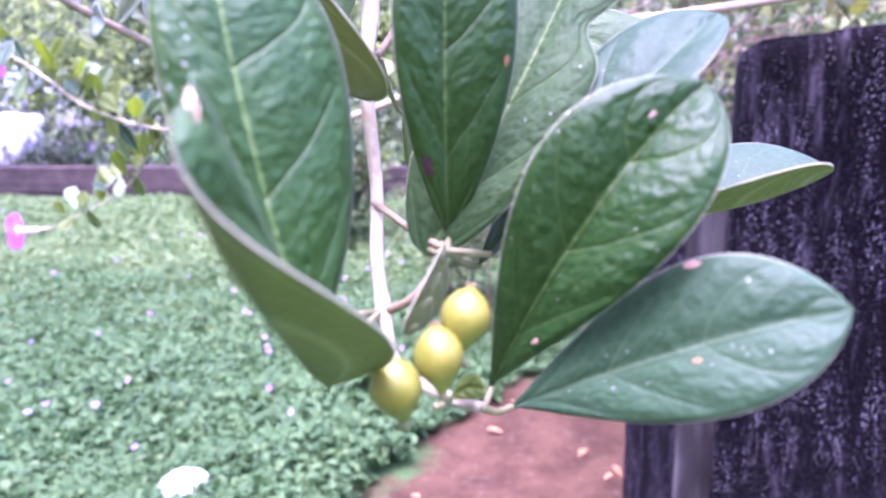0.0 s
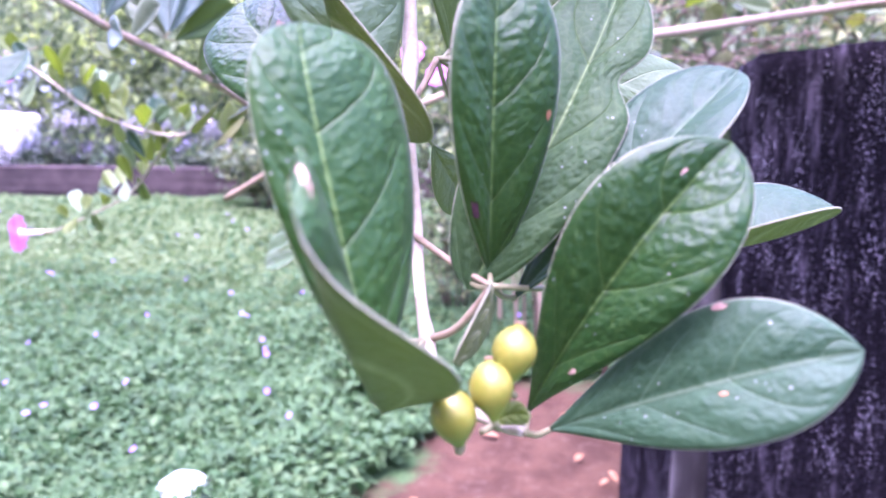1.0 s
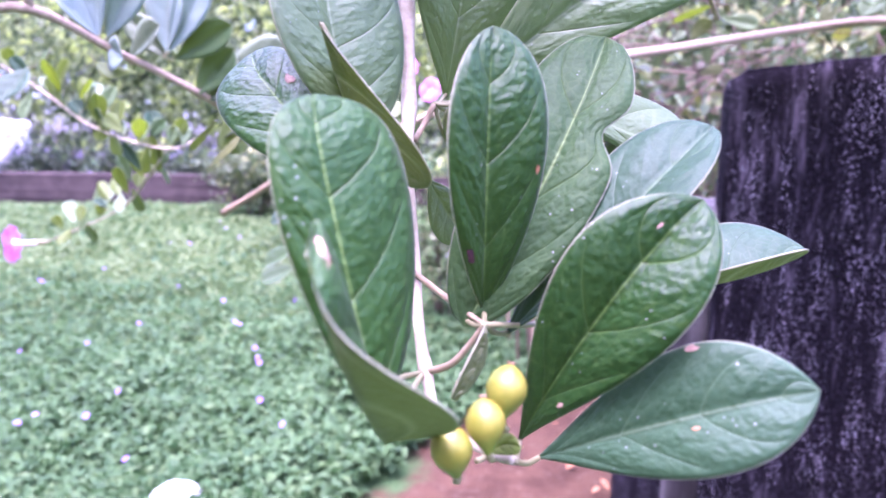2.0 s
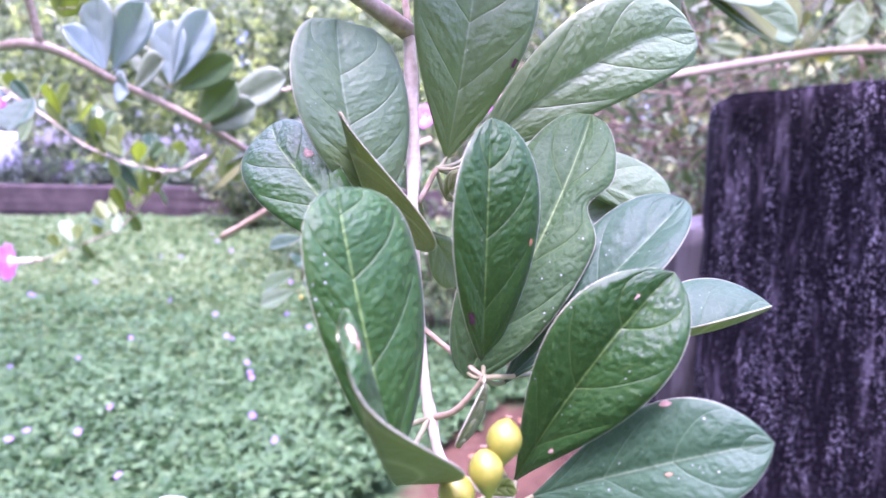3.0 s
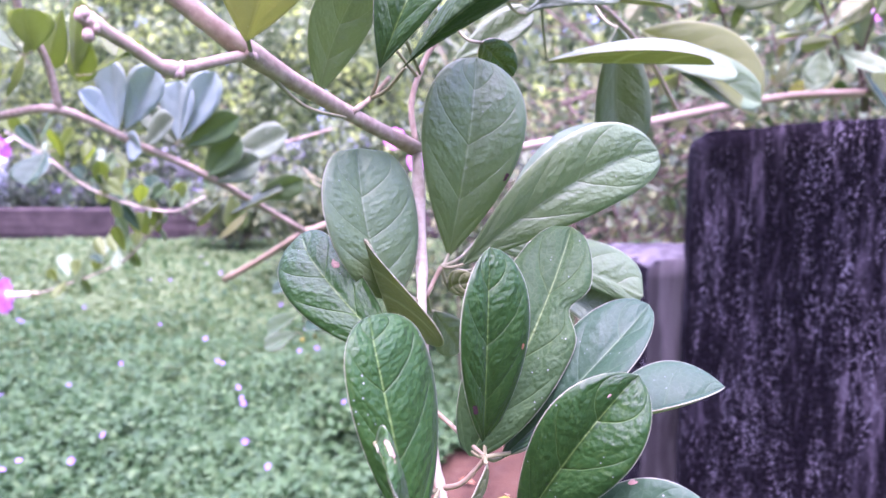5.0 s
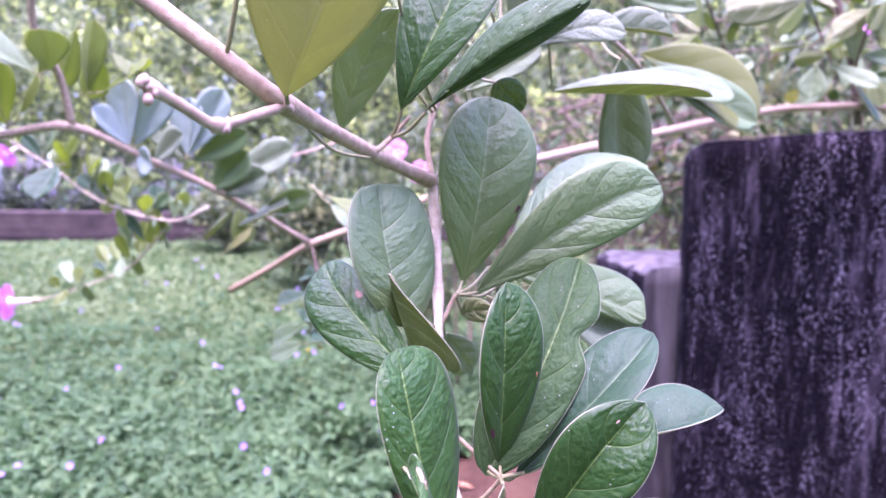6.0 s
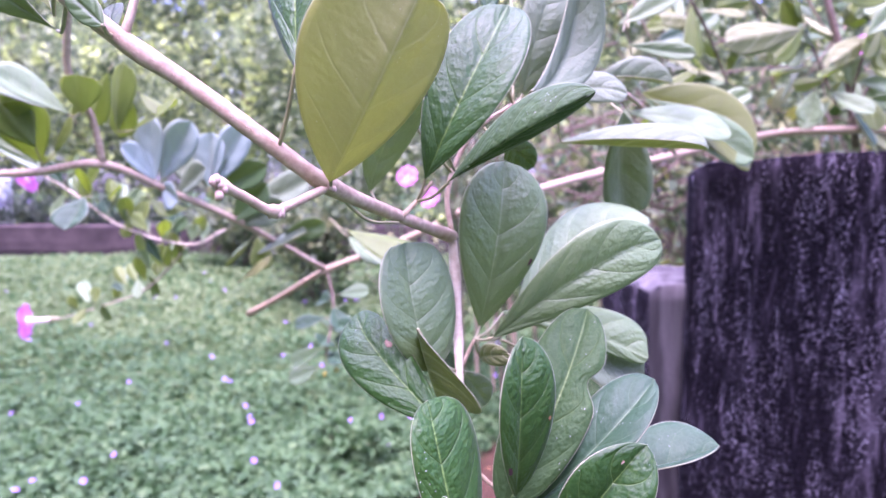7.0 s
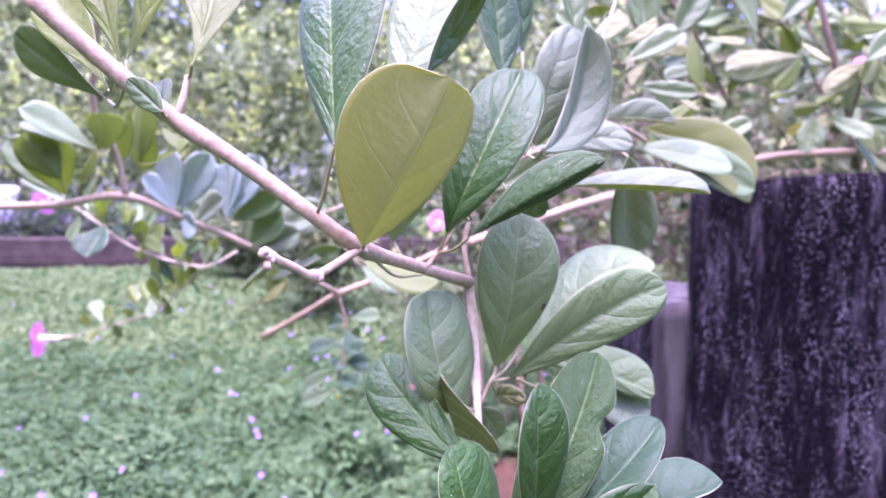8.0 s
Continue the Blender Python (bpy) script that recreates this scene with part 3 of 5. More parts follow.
stem("twig", [(0.048, 0.325, 1.309), (0.115, 0.443, 1.330), (0.216, 0.619, 1.327), (0.329, 0.812, 1.290)], (0.0022, 0.0028), BARK)
stem("budded_twig", [(-0.090, 0.160, 1.235), (-0.100, 0.145, 1.229), (-0.110, 0.130, 1.224), (-0.118, 0.121, 1.229), (-0.127, 0.112, 1.235)], (0.0020, 0.0022), BARK, "short knobby side twig with buds", swell=((0.5, 1.5), (0.98, 1.6)), rough=0.08)
stem("twig", [(-0.174, 0.143, 1.295), (-0.171, 0.145, 1.306), (-0.170, 0.149, 1.316)], (0.0020, 0.0016), BARK)
stem("leaf_scar_strand", [(-0.086, 0.170, 1.229), (-0.074, 0.183, 1.218), (-0.060, 0.208, 1.216)], (0.0009, 0.0007), PETIOLE)
leaf(shrub, (-0.0284, 0.1350, 1.0600), (-0.0455, 0.1439, 1.1391), (-0.0116, -0.0079, -0.0014), (0.0179, 0.0241, 0.0008), (-0.0025, -0.0081, 0.0129), stalk=[(-0.018, 0.187, 1.052)], label="glossy dark green leaf with sunken veins", a=0.62, b=0.54)
leaf(shrub, (-0.0417, 0.1104, 1.1042), (-0.0286, 0.1632, 1.0379), (-0.0004, 0.0154, 0.0091), (0.0213, -0.0062, 0.0005), (0.0014, -0.0427, 0.0189), stalk=[(-0.044, 0.149, 1.088), (-0.032, 0.165, 1.059), (-0.018, 0.187, 1.052)], label="upward folded leaf showing its pale underside", quilt=0.0016, far_side=(0.55, 0.6), marks=((0.24, -0.55, 0.0034, SCAR, "dry beige patch"),), a=8.42, b=1.99)
leaf(shrub, (0.0017, 0.1835, 1.0736), (0.0018, 0.1732, 1.1615), (-0.0123, -0.0105, -0.0011), (0.0179, 0.0064, 0.0006), (-0.0010, -0.0110, 0.0057), stalk=[(0.001, 0.1745, 1.072)], marks=((0.20, -0.72, 0.0028, BITE, "dark purple spot"), (0.46, 0.86, 0.0012, DRY_LEAF, "tiny orange spot")), a=0.86, b=0.64)
leaf(shrub, (0.0120, 0.1727, 1.0335), (0.0586, 0.1536, 1.1133), (-0.0167, -0.0002, 0.0095), (0.0127, -0.0118, -0.0104), (-0.0040, -0.0091, 0.0055), stalk=[(0.009, 0.154, 1.037)], label="broad glossy leaf with bitten specks", marks=((0.22, 0.62, 0.0012, SCAR, "tiny beige speck"), (0.85, -0.25, 0.0009, SCAR, "pale bitten fleck")), a=1.28, b=0.66)
leaf(shrub, (0.0169, 0.1675, 1.0313), (0.0815, 0.1299, 1.0675), (-0.0037, 0.0088, 0.0157), (0.0011, -0.0102, -0.0124), (0.0014, -0.0065, 0.0050), stalk=[(0.009, 0.154, 1.037)], label="broad glossy leaf with a pale margin", marks=((0.62, -0.93, 0.0018, SCAR, "pale nick at the margin"), (0.56, 0.22, 0.0010, DRY_LEAF, "tiny orange spot")), teal=True, a=1.21, b=0.80)
leaf(shrub, (0.0424, 0.2121, 1.0727), (0.1191, 0.2065, 1.0918), (0.0073, 0.0201, 0.0185), (-0.0081, -0.0217, 0.0086), (0.0021, -0.0044, -0.0026), stalk=[(0.001, 0.1745, 1.072)], teal=True, a=1.58, b=0.87)
leaf(shrub, (-0.0049, 0.1828, 1.0689), (0.0466, 0.2203, 1.1669), (-0.0207, 0.0080, 0.0079), (0.0166, -0.0102, -0.0050), (0.0007, -0.0102, -0.0010), stalk=[(0.001, 0.1745, 1.072)], label="leaf with a chewed notch in its margin", notch=(1, 0.68, 0.42, 0.07), a=0.55, b=0.45, dull=True)
leaf(shrub, (0.0091, 0.1897, 1.0640), (0.0748, 0.1903, 1.1347), (-0.0098, 0.0147, 0.0092), (0.0040, -0.0167, -0.0038), (-0.0009, -0.0134, 0.0049), stalk=[(0.001, 0.1745, 1.072)], label="leaf with a bluish sheen", teal=True, a=1.03, b=0.57)
leaf(shrub, (-0.0001, 0.1588, 1.0765), (-0.0089, 0.1573, 1.0539), (-0.0037, -0.0060, 0.0001), (0.0042, 0.0064, 0.0002), (0.0022, 0.0021, 0.0003), stalk=[(0.001, 0.1745, 1.072)], under=True)
leaf(shrub, (0.0009, 0.1571, 1.0372), (0.0098, 0.1488, 1.0434), (0.0001, 0.0016, 0.0028), (-0.0001, -0.0016, -0.0027), (-0.0002, 0.0011, 0.0015), stalk=[(-0.002, 0.154, 1.037)], young=True)
leaf(shrub, (-0.0104, 0.2614, 1.1472), (0.0025, 0.2496, 1.2509), (-0.0250, -0.0087, 0.0021), (0.0287, 0.0053, -0.0030), (0.0018, -0.0106, 0.0023), stalk=[(-0.015, 0.246, 1.144)], pale=True, marks=((0.42, 0.90, 0.0022, BITE, "dark nick at the margin"),), a=1.01, b=0.54)
leaf(shrub, (-0.0043, 0.2461, 1.1445), (0.0971, 0.2466, 1.2046), (-0.0113, -0.0045, 0.0193), (0.0095, 0.0005, -0.0163), (-0.0001, -0.0170, 0.0112), stalk=[(-0.015, 0.246, 1.144)], pale=True, a=0.94, b=0.53)
leaf(shrub, (0.0190, 0.3049, 1.1421), (0.1043, 0.2884, 1.2162), (-0.0064, 0.0360, 0.0157), (0.0044, -0.0175, -0.0090), (-0.0044, 0.0092, 0.0140), stalk=[(-0.015, 0.246, 1.144)], pale=True, a=0.82, b=0.50)
leaf(shrub, (0.0036, 0.2716, 1.1559), (0.1062, 0.2855, 1.1220), (0.0014, 0.0111, 0.0196), (-0.0021, -0.0013, -0.0084), (0.0042, 0.0043, 0.0020), stalk=[(-0.015, 0.246, 1.144)], pale=True, a=0.94, b=0.30)
leaf(shrub, (-0.0100, 0.2568, 1.1296), (0.0039, 0.2278, 1.1383), (-0.0024, -0.0003, 0.0070), (0.0021, 0.0003, -0.0068), (-0.0048, -0.0015, 0.0016), stalk=[(-0.015, 0.246, 1.144)], a=0.95, b=0.42, under=True)
leaf(shrub, (-0.0174, 0.2913, 1.1126), (0.0023, 0.3254, 1.0787), (0.0087, 0.0025, 0.0077), (-0.0088, -0.0025, -0.0076), (-0.0009, 0.0008, 0.0006), stalk=[(-0.022, 0.245, 1.129)], whitish=True)
leaf(shrub, (-0.0385, 0.1834, 1.1155), (-0.0847, 0.2375, 1.1619), (-0.0150, -0.0029, -0.0116), (0.0123, 0.0043, 0.0073), (-0.0092, -0.0012, 0.0056), stalk=[(-0.025, 0.235, 1.127)], label="folded leaf with a small hole", marks=((0.52, 0.5, 0.0026, HUSK, "small brown hole"),), a=0.68, b=0.58)
leaf(shrub, (-0.0415, 0.2202, 1.1313), (-0.0562, 0.2308, 1.2038), (-0.0167, -0.0208, 0.0002), (0.0243, 0.0235, 0.0009), (-0.0015, -0.0092, -0.0029), stalk=[(-0.025, 0.235, 1.127)], pale=True, a=0.57, b=0.32)
leaf(shrub, (-0.0502, 0.1831, 1.1641), (-0.0378, 0.2216, 1.1168), (-0.0061, 0.0222, 0.0130), (0.0255, -0.0164, -0.0122), (-0.0006, 0.0003, 0.0015), stalk=[(-0.025, 0.235, 1.127)], a=1.5, b=0.35, under=True)
leaf(shrub, (-0.0890, 0.1468, 1.2364), (-0.0494, 0.1126, 1.3100), (0.0301, 0.0034, 0.0166), (-0.0375, -0.0002, 0.0029), (-0.0021, -0.0064, -0.0069), stalk=[(-0.090, 0.160, 1.235)], label="large leaf seen from its yellow-green underside", quilt=0.001, old=True, a=0.97, b=0.37)
leaf(shrub, (-0.0455, 0.2186, 1.2391), (0.0025, 0.2433, 1.3395), (-0.0211, 0.0071, 0.0080), (0.0207, -0.0164, -0.0054), (-0.0053, -0.0193, -0.0077), stalk=[(-0.050, 0.228, 1.227)], a=1.04, b=0.45)
leaf(shrub, (-0.0347, 0.2024, 1.2366), (0.0315, 0.1587, 1.2787), (0.0003, 0.0142, 0.0158), (0.0042, 0.0130, -0.0044), (-0.0085, -0.0098, -0.0022), stalk=[(-0.050, 0.228, 1.227)], a=1.48, b=0.70, dull=True)
leaf(shrub, (-0.0779, 0.2552, 1.2315), (-0.0469, 0.2348, 1.2920), (-0.0148, -0.0093, 0.0005), (0.0129, 0.0097, -0.0022), (-0.0046, 0.0001, 0.0003), stalk=[(-0.064, 0.208, 1.221)], a=1.0, b=0.6, pale=True)
leaf(shrub, (0.0054, 0.2539, 1.2594), (0.0284, 0.2948, 1.2489), (0.0069, -0.0021, 0.0073), (-0.0071, 0.0022, -0.0071), (-0.0037, 0.0032, 0.0045), stalk=[(-0.007, 0.290, 1.276)])
leaf(shrub, (0.0624, 0.3782, 1.2719), (0.1647, 0.3354, 1.2649), (-0.0001, 0.0159, 0.0188), (-0.0123, -0.0220, 0.0040), (-0.0046, -0.0021, 0.0000), stalk=[(0.048, 0.325, 1.309)], a=1.0, b=0.5, whitish=True)
leaf(shrub, (0.1191, 0.4680, 1.3390), (0.1872, 0.4655, 1.3324), (-0.0016, -0.0002, 0.0214), (-0.0059, -0.0141, 0.0002), (-0.0022, 0.0067, 0.0022), stalk=[(0.081, 0.385, 1.327)], a=1.0, b=0.6, whitish=True)
leaf(shrub, (0.2063, 0.6042, 1.3447), (0.3388, 0.6105, 1.2662), (0.0201, 0.0102, 0.0474), (-0.0130, -0.0274, -0.0213), (0.0030, 0.0127, 0.0123), stalk=[(0.216, 0.620, 1.329)], label="yellowing leaf", a=0.9, b=0.4, old=True)
leaf(shrub, (0.1868, 0.5881, 1.3211), (0.2938, 0.5682, 1.2963), (0.0048, 0.0190, 0.0193), (-0.0065, -0.0175, -0.0171), (0.0006, 0.0029, 0.0049), stalk=[(0.165, 0.542, 1.332)], label="pale leaf", a=1, b=0.5, pale=True)
leaf(shrub, (0.0160, 0.2426, 1.2894), (0.0559, 0.2857, 1.3766), (-0.0066, -0.0085, 0.0098), (0.0212, -0.0006, -0.0066), (0.0074, 0.0187, -0.0179), stalk=[(0.016, 0.295, 1.290)], whitish=True, a=0.81, b=0.38)
leaf(shrub, (0.0215, 0.3036, 1.2963), (0.0499, 0.3148, 1.3854), (-0.0081, -0.0004, 0.0220), (0.0192, 0.0082, -0.0213), (-0.0043, -0.0129, 0.0008), stalk=[(0.012, 0.295, 1.288)], whitish=True, a=0.89, b=0.57)
leaf(shrub, (0.0400, 0.3358, 1.2936), (0.0965, 0.3146, 1.3006), (0.0017, 0.0072, 0.0124), (-0.0015, -0.0071, -0.0112), (-0.0008, -0.0003, 0.0080), stalk=[(0.024, 0.304, 1.294)], whitish=True)
leaf(shrub, (-0.0998, 0.1290, 1.2815), (-0.1082, 0.2041, 1.3974), (-0.0172, 0.0110, -0.0094), (0.0310, -0.0162, 0.0141), (-0.0016, -0.0043, 0.0049), stalk=[(-0.111, 0.147, 1.250)], a=0.85, b=0.45)
leaf(shrub, (-0.0784, 0.2305, 1.3173), (-0.0467, 0.2680, 1.4129), (-0.0238, 0.0102, 0.0032), (0.0256, -0.0111, -0.0025), (0.0041, -0.0032, 0.0003), stalk=[(-0.025, 0.278, 1.242)], a=1.0, b=0.5, pale=True)
leaf(shrub, (-0.0578, 0.1798, 1.3241), (-0.0225, 0.1956, 1.3786), (-0.0059, -0.0122, 0.0025), (0.0047, 0.0133, -0.0042), (-0.0039, 0.0108, -0.0027), stalk=[(-0.026, 0.273, 1.246)], a=1, b=0.5)
leaf(shrub, (-0.0069, 0.2615, 1.3366), (-0.0113, 0.2898, 1.4170), (-0.0169, -0.0101, 0.0033), (0.0174, 0.0109, -0.0046), (0.0015, 0.0044, -0.0021), stalk=[(0.014, 0.295, 1.290)], a=1, b=0.5)
leaf(shrub, (0.0166, 0.3286, 1.3677), (0.0169, 0.3338, 1.4286), (-0.0100, -0.0096, 0.0010), (0.0101, 0.0097, -0.0012), (0.0003, 0.0009, -0.0003), stalk=[(0.014, 0.295, 1.290)])
leaf(shrub, (-0.1604, 0.1233, 1.3150), (-0.1554, 0.1599, 1.3889), (0.0188, -0.0003, -0.0014), (-0.0184, 0.0006, 0.0008), (0.0016, 0.0025, -0.0016), stalk=[(-0.170, 0.149, 1.316)], a=1.7, b=0.5, young=True)
leaf(shrub, (-0.2204, 0.1819, 1.3132), (-0.2664, 0.2085, 1.3703), (0.0124, 0.0003, 0.0084), (-0.0122, -0.0003, -0.0079), (0.0015, -0.0008, 0.0018), stalk=[(-0.200, 0.140, 1.316)], a=1.7, b=0.5, young=True)
leaf(shrub, (-0.1981, 0.1431, 1.3191), (-0.2209, 0.1613, 1.3857), (-0.0134, -0.0003, -0.0018), (0.0132, 0.0001, 0.0022), (-0.0001, -0.0024, 0.0010), stalk=[(-0.196, 0.140, 1.313)], a=1.7, b=0.5, young=True)
leaf(shrub, (-0.2035, 0.1605, 1.3239), (-0.1875, 0.1718, 1.3876), (-0.0121, 0.0081, 0.0031), (0.0120, -0.0079, -0.0037), (0.0003, 0.0020, -0.0009), stalk=[(-0.195, 0.140, 1.312)], a=1.7, b=0.5, young=True)
leaf(shrub, (-0.2325, 0.2095, 1.3127), (-0.2840, 0.2114, 1.3497), (-0.0087, 0.0060, -0.0081), (0.0086, -0.0059, 0.0078), (-0.0007, 0.0007, -0.0012), stalk=[(-0.197, 0.145, 1.311)], a=1.7, b=0.5, soft=True)
leaf(shrub, (-0.1872, 0.1656, 1.2998), (-0.1949, 0.1870, 1.3216), (-0.0065, 0.0017, -0.0001), (0.0064, -0.0017, 0.0001), (-0.0018, -0.0006, -0.0001), stalk=[(-0.178, 0.145, 1.297)], a=1.2, b=0.5, soft=True)
leaf(shrub, (-0.1737, 0.1250, 1.2964), (-0.1913, 0.1318, 1.3116), (-0.0034, 0.0001, -0.0048), (0.0034, -0.0001, 0.0047), (0.0006, 0.0012, -0.0004), stalk=[(-0.178, 0.143, 1.297)], a=0.8, b=0.6, soft=True)


def bud_cluster(pts, size, seed):
    """A knobby clump of small dry buds round a twig's joint."""
    r = random.Random(seed)
    for p in pts:
        for k in range(6):
            bm = bmesh.new()
            bmesh.ops.create_icosphere(bm, subdivisions=2, radius=size * r.uniform(0.6, 1.0))
            for v in bm.verts:
                v.co *= 1 + 0.25 * noise.noise(v.co * 700 + Vector((k, 0, 0)))
                v.co.z *= 1.3
            ob = part("bud", bm, BUD, shrub, "small beige bud")
            ob.location = Vector(p) - shrub.location + Vector([r.gauss(0, 0.55 * size) for _ in range(3)])


bud_cluster([(-0.127, 0.112, 1.235), (-0.126, 0.112, 1.233), (-0.111, 0.130, 1.223), (-0.108, 0.132, 1.224)], 0.0019, 5)
bud_cluster([(-0.090, 0.157, 1.234)], 0.0016, 6)


def fruit(place, lean, size, spur):
    """A drop-shaped drupe: body, the dried flower end, and a short stalk."""
    prof = [(-1.62, 0.14), (-1.42, 0.24), (-1.15, 0.44), (-0.85, 0.68), (-0.5, 0.89), (-0.1, 1.0), (0.3, 0.95), (0.65, 0.78), (0.92, 0.52), (1.08, 0.26), (1.17, 0.12), (1.22, 0.0)]
    bm = bmesh.new()
    n = 20
    rings = [[bm.verts.new((r * size * math.cos(6.2832 * k / n) * (1 + 0.02 * math.cos(3 * k)), r * size * math.sin(6.2832 * k / n), z * size)) for k in range(n)] for z, r in prof[:-1]]
    for r0, r1 in zip(rings, rings[1:]):
        for k in range(n):
            bm.faces.new((r0[k], r0[(k + 1) % n], r1[(k + 1) % n], r1[k]))
    cap = bm.verts.new((0, 0, prof[-1][0] * size))
    for k in range(n):
        bm.faces.new((rings[-1][k], rings[-1][(k + 1) % n], cap))
    bm.faces.new(rings[0][::-1])
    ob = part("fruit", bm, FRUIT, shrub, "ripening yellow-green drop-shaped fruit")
    ob.matrix_basis = pose(*(Vector(place) - shrub.location), *lean)
    tip = bmesh.new()
    for k in range(6):
        a = 6.2832 * k / 6
        tube_bm([(0, 0, 1.12 * size), (0.13 * size * math.cos(a), 0.13 * size * math.sin(a), 1.24 * size), (0.20 * size * math.cos(a), 0.20 * size * math.sin(a), 1.26 * size)], (0.0004, 0.0003), 5, 2, tip)
    part("flower_end", tip, HUSK, ob, "dried brown flower end")
    part("fruit_stalk", tube_bm([(0, 0, -1.5 * size), (0.1 * size, 0.05 * size, -1.7 * size), (0.5 * size, 0.3 * size, -1.95 * size)] if spur else [(0, 0, -1.5 * size), (0, 0.02 * size, -1.6 * size), (0, 0.1 * size, -1.8 * size)], (0.0011, 0.0009) if spur else (0.0017, 0.0011), 8, 4), PETIOLE, ob)
    return ob


fruit((0.005, 0.145, 1.062), (-14, 12, 0), 0.0056, True)
fruit((-0.001, 0.139, 1.055), (-14, 4, 40), 0.0054, True)
fruit((-0.010, 0.136, 1.049), (-10, -8, 80), 0.0056, False)


# ---- the branches behind ----
back = thing("shrub", (-0.45, 0.75, 0.0), "thin shrub branches with small bluish leaves over the lawn", "shrub")
stem("branch", [(-0.630, 0.702, 1.251), (-0.515, 0.697, 1.254), (-0.430, 0.694, 1.265), (-0.375, 0.760, 1.233), (-0.304, 0.814, 1.194), (-0.184, 0.903, 1.111)], (0.0050, 0.0042), BARK, plant=back, swell=((0.4, 1.3),), sides=10, rough=0.04)
stem("branch", [(-0.317, 0.944, 1.033), (-0.251, 0.923, 1.071), (-0.184, 0.903, 1.111), (-0.094, 0.921, 1.144), (-0.009, 0.940, 1.181)], (0.0045, 0.0055), BARK_TAN, plant=back, swell=((0.03, 1.3), (0.5, 1.25)), sides=10, rough=0.05)
stem("branch", [(-0.428, 0.694, 1.265), (-0.432, 0.678, 1.319), (-0.445, 0.652, 1.370), (-0.417, 0.606, 1.445), (-0.389, 0.558, 1.503)], (0.0042, 0.0036), BARK, plant=back, sides=10, rough=0.04)
stem("thin_twig", [(-0.846, 1.316, 1.279), (-0.737, 1.257, 1.226), (-0.642, 1.248, 1.161), (-0.507, 1.240, 1.124), (-0.436, 1.259, 1.154)], (0.0030, 0.0022), BARK_PALE, plant=back)
stem("thin_twig", [(-0.507, 1.240, 1.124), (-0.566, 1.288, 1.067), (-0.692, 1.440, 0.993), (-0.969, 1.696, 0.897), (-1.051, 1.768, 0.872)], (0.0026, 0.0016), BARK_PALE, plant=back)
stem("thin_twig", [(-0.304, 0.814, 1.194), (-0.259, 0.834, 1.222), (-0.189, 0.883, 1.247), (-0.149, 0.932, 1.265)], (0.0022, 0.0016), BARK, plant=back)


def simple_leaf(plant, base, tip, width, turn=0.0, node=None, cup=0.2, **shape):
    """A leaf that faces the garden's open side, turned about its midrib by some degrees."""
    ax = Vector(tip) - Vector(base)
    toward = Vector((0.1, -0.75, 0.75))
    side = ax.cross(toward).normalized()
    side = Matrix.Rotation(radians(turn), 3, ax.normalized()) @ side
    up = side.cross(ax).normalized()
    half = side * (width / 2)
    keel = up * (width * cup)
    return leaf(plant, base, tip, -half + keel, half + keel, up * -0.04 * ax.length, stalk=[node] if node else (), nu=14, nv=4, **shape)

simple_leaf(back, (-0.443, 0.648, 1.320), (-0.510, 0.614, 1.364), 0.050, 10, (-0.448, 0.658, 1.319), pale=True)
simple_leaf(back, (-0.428, 0.647, 1.320), (-0.426, 0.630, 1.361), 0.049, 170, (-0.448, 0.658, 1.319), young=True)
simple_leaf(back, (-0.503, 0.697, 1.266), (-0.514, 0.652, 1.333), 0.063, 150, (-0.503, 0.697, 1.262), young=True)
simple_leaf(back, (-0.507, 0.697, 1.263), (-0.572, 0.695, 1.337), 0.043, -30, (-0.503, 0.697, 1.262), pale=True)
simple_leaf(back, (-0.501, 0.706, 1.250), (-0.580, 0.752, 1.286), 0.041, 40, (-0.503, 0.697, 1.262), pale=True)
simple_leaf(back, (-0.487, 0.697, 1.277), (-0.456, 0.679, 1.322), 0.034, 160, (-0.503, 0.697, 1.262), young=True)
simple_leaf(back, (-0.419, 0.716, 1.306), (-0.402, 0.700, 1.388), 0.039, 165, (-0.404, 0.706, 1.306), young=True)
simple_leaf(back, (-0.400, 0.716, 1.308), (-0.340, 0.696, 1.345), 0.041, 150, (-0.404, 0.706, 1.306), young=True)
simple_leaf(back, (-0.388, 0.751, 1.247), (-0.420, 0.726, 1.291), 0.042, 20, (-0.385, 0.750, 1.241), blue=True)
simple_leaf(back, (-0.387, 0.751, 1.247), (-0.392, 0.747, 1.330), 0.041, -20, (-0.385, 0.750, 1.241), blue=True)
simple_leaf(back, (-0.384, 0.761, 1.247), (-0.336, 0.744, 1.323), 0.047, 30, (-0.385, 0.750, 1.241), blue=True)
simple_leaf(back, (-0.383, 0.760, 1.240), (-0.347, 0.717, 1.219), 0.037, 60, (-0.385, 0.750, 1.241), blue=True)
simple_leaf(back, (-0.332, 0.798, 1.237), (-0.325, 0.793, 1.313), 0.049, -15, (-0.336, 0.798, 1.233), blue=True)
simple_leaf(back, (-0.329, 0.798, 1.237), (-0.277, 0.781, 1.323), 0.047, 25, (-0.336, 0.798, 1.233), blue=True)
simple_leaf(back, (-0.328, 0.807, 1.230), (-0.249, 0.786, 1.268), 0.039, 40, (-0.336, 0.798, 1.233), soft=True)
simple_leaf(back, (-0.335, 0.808, 1.232), (-0.383, 0.823, 1.281), 0.036, -40, (-0.336, 0.798, 1.233), whitish=True)
simple_leaf(back, (-0.523, 0.846, 1.224), (-0.532, 0.803, 1.178), 0.052, 10, (-0.511, 0.846, 1.226), teal=True)
